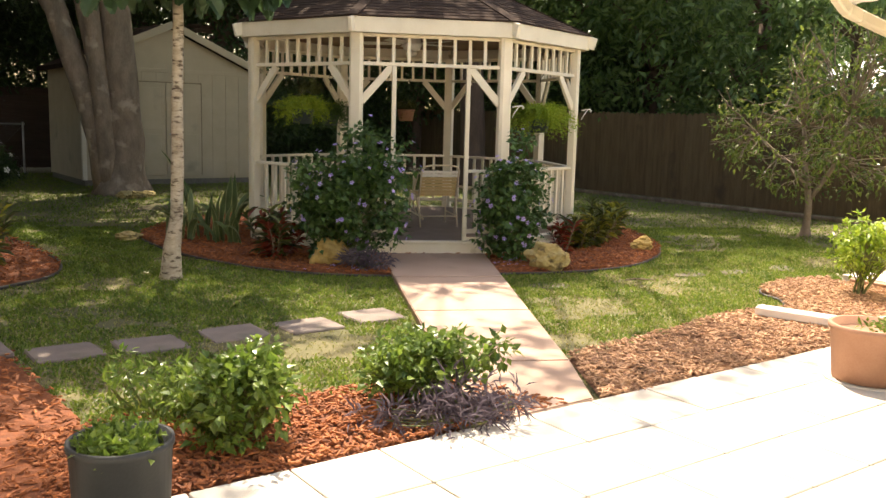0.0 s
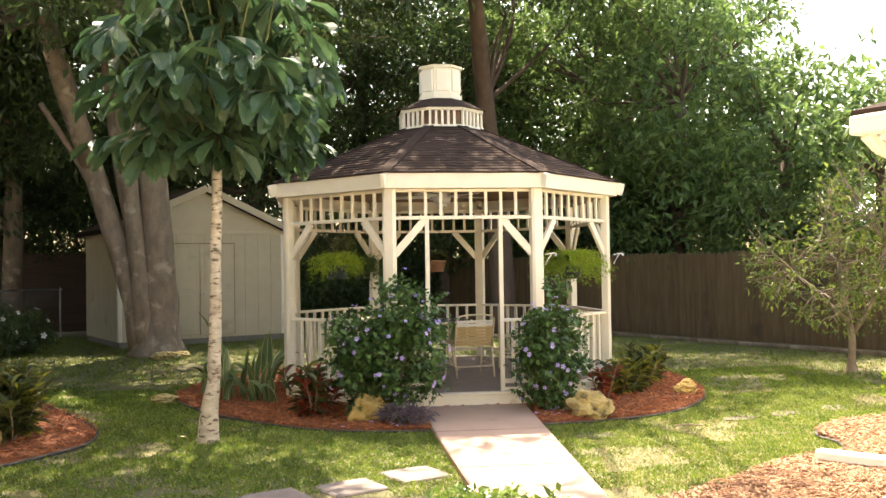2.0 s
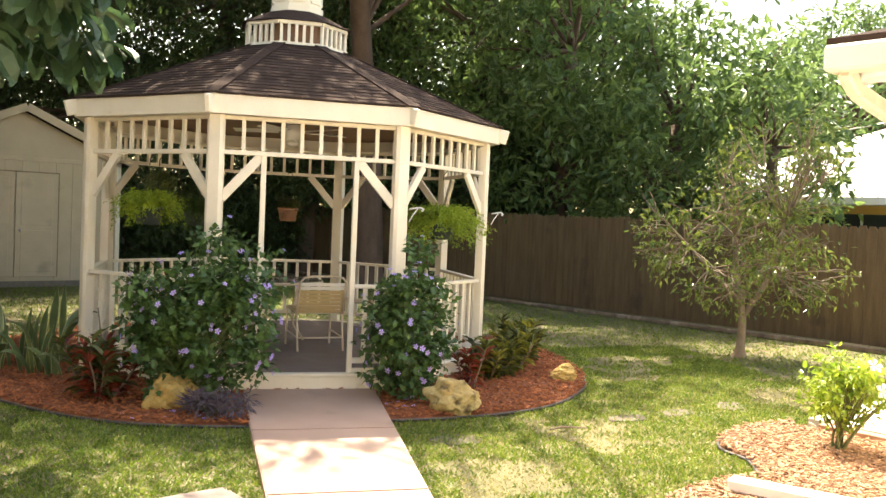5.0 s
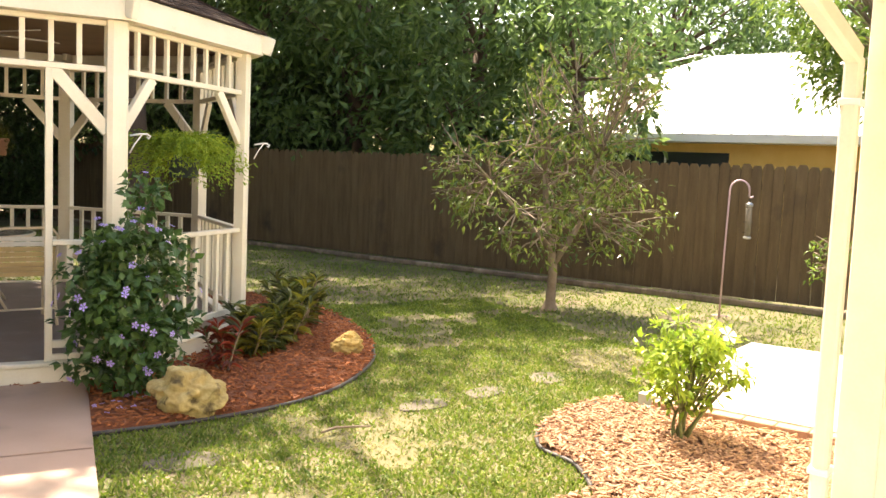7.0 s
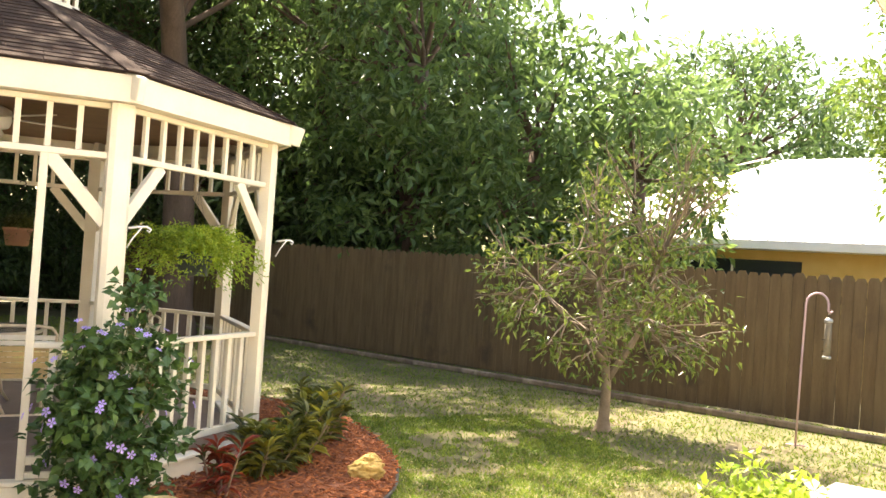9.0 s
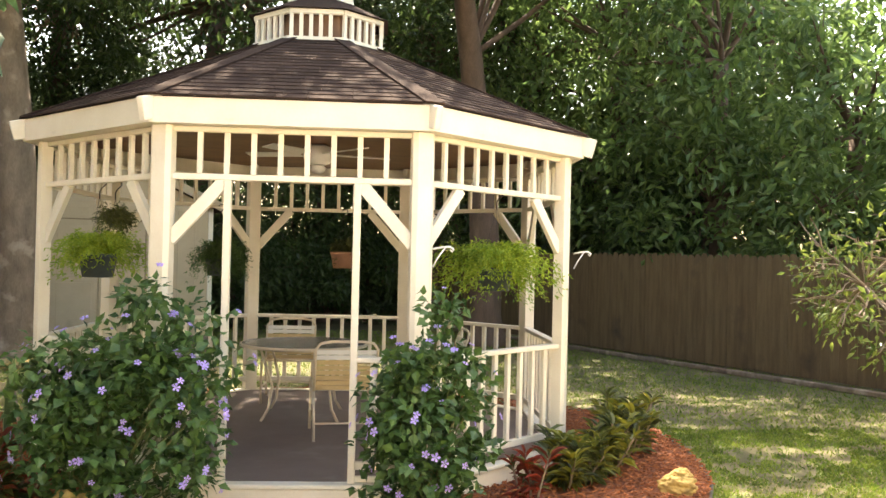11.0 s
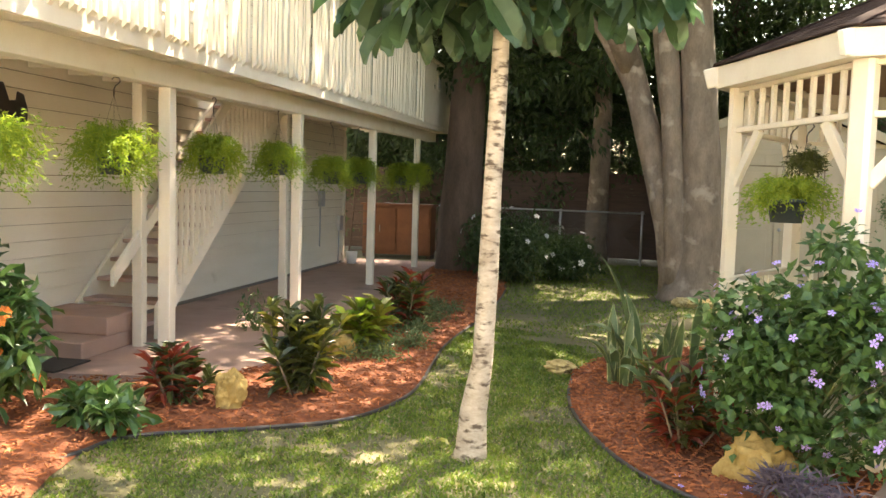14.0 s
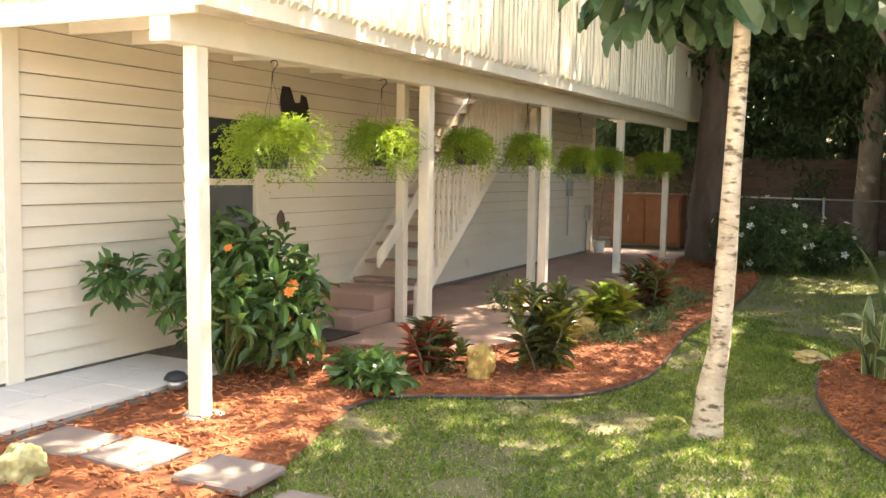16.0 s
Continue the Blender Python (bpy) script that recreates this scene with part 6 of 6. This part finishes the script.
# scrolled brackets on the two east posts
for x, y, rz in ((0.87, -0.08, 0), (2.06, 1.12, 0)):
    br = thing("plant_bracket", pose(x, y, 1.74, 0, 0, rz), "white scrolled iron plant bracket on a gazebo post", "bracket", "plant brackets")
    part("arm", tube(bmesh.new(), [(0.05, 0, 0.0), (0.11, 0, 0.012), (0.16, 0, 0.016), (0.185, 0, 0.0), (0.175, 0, -0.016), (0.162, 0, -0.004)], 0.007, 6), WHITE, br)
    part("brace", tube(bmesh.new(), [(0.05, 0, -0.12), (0.08, 0, -0.06), (0.13, 0, 0.01)], 0.005, 6), WHITE, br)
# house wall: black silhouette plaque, small wall lamp, hose tap; far end cabinet and ladder
pl = thing("wall_plaque", YARD @ pose(WALL + 0.03, 3.0, 2.25) @ Matrix.Scale(1.0, 4), "black dog-shaped metal silhouette on the siding", "wall decoration")
b = prism(bmesh.new(), [(-0.2, -0.12), (0.1, -0.12), (0.24, -0.16), (0.26, -0.02), (0.2, 0.12), (0.12, 0.14), (0.1, 0.06), (0.0, 0.05), (-0.08, 0.2), (-0.2, 0.2), (-0.24, 0.05)], -0.006, 0.006)
b.transform(pose(0, 0, 0, 90, 0, 90))
part("silhouette", b, BLACK, pl)
for y in (-0.06, 0.14):
    part("standoff", tube(bmesh.new(), [(-0.03, y, 0), (0, y, 0)], 0.006, 6), BLACK, pl)
wl = thing("wall_lantern", YARD @ pose(WALL + 0.03, 2.78, 1.13), "small brown bird-shaped ornament on the siding", "ornament")
part("body", lathe(bmesh.new(), [(0.02, -0.08), (0.04, -0.05), (0.045, 0.0), (0.03, 0.06), (0.005, 0.09)], 12), BARKD, wl)
for i in range(2):
    sg = thing("utility_box", YARD @ pose(WALL + 0.03, 11.8 + 1.2 * i, 1.37 - 0.5 * i), "small grey electrical box on the siding", "electrical box", "utility boxes")
    part("cover", B(-0.02, 0.06, -0.1, 0.1, -0.15, 0.15, 0.008), GALV, sg)
    part("conduit", tube(bmesh.new(), [(0.0, 0, -0.15), (0.0, 0, -0.9)], 0.014, 6), GALV, sg)
cab = thing("storage_cabinet", YARD @ pose(-1.25, 15.6, 0), "orange-brown wooden cabinet beyond the patio", "cabinet")
part("body", B(-0.5, 1.1, 0, 0.55, 0.08, 1.2, 0.01), ORANGEW, cab)
part("top", B(-0.55, 1.15, -0.04, 0.6, 1.2, 1.24, 0.006), ORANGEW, cab)
for x in (-0.46, 0.32):
    d = part("door", B(x, x + 0.74, -0.02, 0.0, 0.14, 1.14, 0.006), ORANGEW, cab)
    part("handle", tube(bmesh.new(), [(x + 0.37, -0.03, 0.6), (x + 0.37, -0.03, 0.75)], 0.008, 6), GALV, d)
for x in (-0.45, 1.05):
    part("foot", B(x - 0.05, x + 0.05, 0.05, 0.5, 0, 0.08), BARKD, cab)
# ladder stands in for an unclear dim shape; its shade is in the dark colour
lad = thing("ladder", YARD @ pose(-1.75, 15.2, 0), "dark brown ladder standing in for a dim shape beyond the patio", "ladder")
for s in (-0.2, 0.2):
    part("rail", beam(bmesh.new(), (s, 0, 0), (s, 0.5, 1.9), 0.03, 0.06), BARKD, lad)
for i in range(6):
    f = (i + 0.6) / 6.5
    part("rung", tube(bmesh.new(), [(-0.2, 0.5 * f, 1.9 * f), (0.2, 0.5 * f, 1.9 * f)], 0.014, 6), BARKD, lad)
tp = thing("pail", YARD @ pose(-1.3, 13.2, 0.05), "small white garden pail by the wall's end", "pail")
part("pail_body", lathe(bmesh.new(), [(0.09, 0), (0.12, 0.24), (0.11, 0.24), (0.085, 0.02)], 18), WHITE, tp)
# service cable over the neighbour's roof, stake in the bed, twig on the lawn
cb = thing("overhead_cable", None, "thin pale service cable sagging to the neighbour's roof", "cable")
ca, cz = YARD @ Vector((22.8, 2.6, 4.4)), YARD @ Vector((33.0, 13.0, 5.6))
part("wire", tube(bmesh.new(), [ca.lerp(cz, i / 10) + Vector((0, 0, -1.2 * i / 10 * (1 - i / 10))) for i in range(11)], 0.018, 5), GALV, cb)
st = tagged(mesh_object("garden_stake", tube(bmesh.new(), [(0, 0, -0.05), (-0.03, 0.01, 0.35), (-0.08, 0.02, 0.72)], [0.011, 0.01, 0.007], 6, 0.2), TWIG, None, pose(-1.72, 0.15, 0.03)), "thin wooden stake leaning in the mulch", "stake")
tw = tagged(mesh_object("fallen_twig", tube(bmesh.new(), [(-0.16, 0, 0.02), (-0.05, 0.02, 0.03), (0.08, 0.0, 0.022), (0.17, -0.03, 0.02)], [0.007, 0.009, 0.008, 0.005], 6, 0.2), TWIG, None, pose(1.95, -1.6, 0.01, 0, 0, 10)), "dry brown twig lying on the lawn", "twig")
# fallen leaves and blossom litter
rnd = random.Random(88)
lm = flower_mesh("litter", PETAL, 0.02)
for i in range(30):
    x, y = (rnd.uniform(0.62, 1.1), rnd.uniform(-1.0, -0.55)) if i % 2 else (rnd.uniform(-1.5, -0.65), rnd.uniform(-1.2, -0.75))
    tagged(place(new("fallen_blossom", lm), pose(x, y, 0.06, rnd.uniform(-20, 20), rnd.uniform(-20, 20), rnd.uniform(0, 360))), "fallen violet blossom on the mulch", "blossom", "fallen blossoms")
for i, (x, y) in enumerate([(-2.95, -1.35), (-3.6, -1.7), (-4.2, -3.0), (-3.9, -3.3), (-4.6, -3.2)]):
    ob = np_mesh("fallen_leaf", oriented(LONG_V, np.array([[0, 0, 0.0]]), np.array([[1, 0.2, 0.05]]), 0.11, 0.06, np.random.default_rng(i), 0.1), LONG_F, L_CROTY, None, pose(x, y, 0.05, 0, 0, 70 * i))
    tagged(ob, "yellow fallen leaf on the ground", "leaf", "fallen leaves")

# ---- pavers, brick edge ----
pav = bpy.data.meshes.new("paver")
b = B(-0.2255, 0.2255, -0.2255, 0.2255, 0.0, 0.034, 0.005)
b.to_mesh(pav)
b.free()
pav.materials.append(TILE)
wpav = pav.copy()
wpav.materials[0] = BRIGHTTILE
rnd = random.Random(5)
for j in range(12):
    for i in range(20):
        ob = new("paver", pav)
        ob.parent = terrace
        ob.matrix_basis = pose(-1.62 + i * 0.46, -3.91 - j * 0.46, 0.0135 + rnd.uniform(-0.0015, 0.0015), rnd.uniform(-0.15, 0.15), rnd.uniform(-0.15, 0.15), 0)
for j in range(10):
    for i in range(2):
        ob = new("paver", wpav)
        ob.parent = side_strip
        ob.matrix_basis = pose(-1.3 + i * 0.46, -3.4 + j * 0.46, 0.046) @ Matrix.Diagonal((1.0, 1, 1, 1))
bk = bpy.data.meshes.new("brick")
b = B(-0.1, 0.1, -0.05, 0.05, 0.0, 0.09, 0.006)
b.to_mesh(bk)
b.free()
bk.materials.append(BRICK)
for i in range(7):
    ob = new("brick", bk)
    ob.parent = slab2
    v = YARD @ Vector((8.79, -3.62 + i * 0.205, 0.0))
    ob.matrix_basis = pose(v.x, v.y, 0.0, 0, 0, 27 + 90)

# ---- mulch chips and grass ----
BEDS = [BED_GAZEBO, BED_HOUSE, BED_FRONT, BED_WING]
CHIP_V = np.array([(-0.5, -0.5, 0), (0.5, -0.4, 0), (0.45, 0.5, 0), (-0.4, 0.45, 0), (-0.4, -0.3, 1), (0.4, -0.25, 1), (0.35, 0.3, 1), (-0.3, 0.35, 1)])
CHIP_F = [(4, 5, 6, 7), (0, 1, 5, 4), (1, 2, 6, 5), (2, 3, 7, 6), (3, 0, 4, 7)]


def chips(name, poly, n, material, label, seed, avoid=None):
    rng = np.random.default_rng(seed)
    p = np.asarray(poly)
    pts = np.stack([rng.uniform(p[:, 0].min(), p[:, 0].max(), n), rng.uniform(p[:, 1].min(), p[:, 1].max(), n)], 1)
    keep = inside(pts, poly)
    if avoid:
        for a in avoid:
            keep &= ~inside(pts, a)
    pts = pts[keep]
    n = len(pts)
    a = rng.random(n) * 6.283
    ln, w, h = rng.uniform(0.02, 0.075, n), rng.uniform(0.008, 0.02, n), rng.uniform(0.004, 0.01, n)
    d = np.stack([np.cos(a), np.sin(a), rng.uniform(-0.35, 0.35, n)], 1)
    d = unit(d)
    x = unit(np.cross(d, np.array([0, 0, 1.0]) + rng.normal(0, 0.3, d.shape)))
    z = np.cross(x, d)
    c = np.concatenate([pts, (0.045 + rng.uniform(0, 0.018, n))[:, None]], 1)
    v = c[:, None] + d[:, None] * CHIP_V[None, :, 0:1] * ln[:, None, None] + x[:, None] * CHIP_V[None, :, 1:2] * w[:, None, None] + z[:, None] * CHIP_V[None, :, 2:3] * h[:, None, None]
    return tagged(np_mesh(name, v, CHIP_F, material), label, "mulch", "", "stuff")


octo_plan = [((octa(RV, k).x + GAZEBO[0]), (octa(RV, k).y + GAZEBO[1])) for k in range(8)]
chips("mulch_chips", BED_GAZEBO, 38000, CHIP, "loose red-brown bark chips round the gazebo", 21, [octo_plan, PATH_OUT])
chips("mulch_chips", BED_HOUSE, 60000, CHIP, "loose red-brown bark chips along the house", 22, [PATIO_OUT])
chips("mulch_chips", BED_FRONT, 9000, CHIP, "loose red-brown bark chips by the terrace", 23)
chips("mulch_chips", BED_WING, 30000, CHIPPALE, "loose pale orange wood chips", 24, [SLAB2])

BLADE_V = np.array([(-0.5, 0, 0), (0.5, 0, 0), (0.35, 0.6, 0.1), (-0.35, 0.6, 0.1), (0, 1, 0.45)])
BLADE_F = [(0, 1, 2), (0, 2, 3), (3, 2, 4)]
lawn_no = BEDS + [octo_plan, PATH_OUT, PATIO_OUT, SLAB2, [plan(*p) for p in [(-1.9, -13), (7.3, -13), (7.3, -3.68), (-1.9, -3.68)]], [plan(*p) for p in [(-1.9, -4), (-0.6, -4), (-0.6, 2.2), (-1.9, 2.2)]], [plan(*p) for p in [(4.85, 12.3), (8.7, 12.3), (8.7, 15.4), (4.85, 15.4)]], [plan(*p) for p in [(7.2, -12), (12, -12), (12, -3.7), (7.2, -3.7)]]]


def lawn(n, seed, material, lo, hi, near, label, thin=0.0):
    rng = np.random.default_rng(seed)
    x0, x1, y0, y1 = near
    pts = np.stack([rng.uniform(x0, x1, n), rng.uniform(y0, y1, n)], 1)
    keep = np.ones(n, bool)
    for poly in lawn_no:
        keep &= ~inside(pts, poly)
    for x, y in STONES:
        keep &= np.hypot(pts[:, 0] - x, pts[:, 1] - y) > 0.24
    q = YARD.inverted()
    loc = pts @ np.array([[q[0][0], q[1][0]], [q[0][1], q[1][1]]]) + np.array([q[0][3], q[1][3]])
    keep &= (loc[:, 0] > 0.4) & (loc[:, 0] < 15.15) & (loc[:, 1] < 16.4)
    pts = pts[keep]
    patch = np.array([noise.noise(Vector((a * 0.9, b * 0.9, 3.0))) + 0.6 * noise.noise(Vector((a * 2.7, b * 2.7, 9.0))) for a, b in pts])
    pts = pts[patch > thin]
    patch = patch[patch > thin]
    n = len(pts)
    d = unit(np.stack([rng.normal(0, 0.85, n), rng.normal(0, 0.85, n), np.ones(n)], 1))
    x = unit(np.cross(d, rng.normal(0, 1, (n, 3))))
    z = np.cross(x, d)
    ln = rng.uniform(lo, hi, n) * np.clip(0.9 + 0.35 * patch, 0.55, 1.3)
    w = rng.uniform(0.007, 0.016, n)
    c = np.concatenate([pts, np.zeros((n, 1))], 1)
    v = c[:, None] + x[:, None] * BLADE_V[None, :, 0:1] * w[:, None, None] + d[:, None] * BLADE_V[None, :, 1:2] * ln[:, None, None] + z[:, None] * BLADE_V[None, :, 2:3] * ln[:, None, None]
    return tagged(np_mesh("grass", v, BLADE_F, material), label, "grass", "", "stuff")


lawn(290000, 31, GRASS, 0.016, 0.046, (-6.5, 5.5, -6.0, 3.0), "short uneven green lawn grass", -0.27)
lawn(190000, 32, GRASS, 0.022, 0.06, (-11, 10.5, -3.0, 14.0), "shady green lawn grass behind the gazebo", -0.6)
lawn(56000, 33, DRYGRASS, 0.012, 0.032, (-5.0, 5.5, -5.5, 1.0), "dry yellowish lawn grass", -2.0)
lawn(20000, 34, DRYGRASS, 0.012, 0.036, (0.6, 5.5, -5.0, 0.0), "sun-bleached lawn grass beside the path", -2.0)
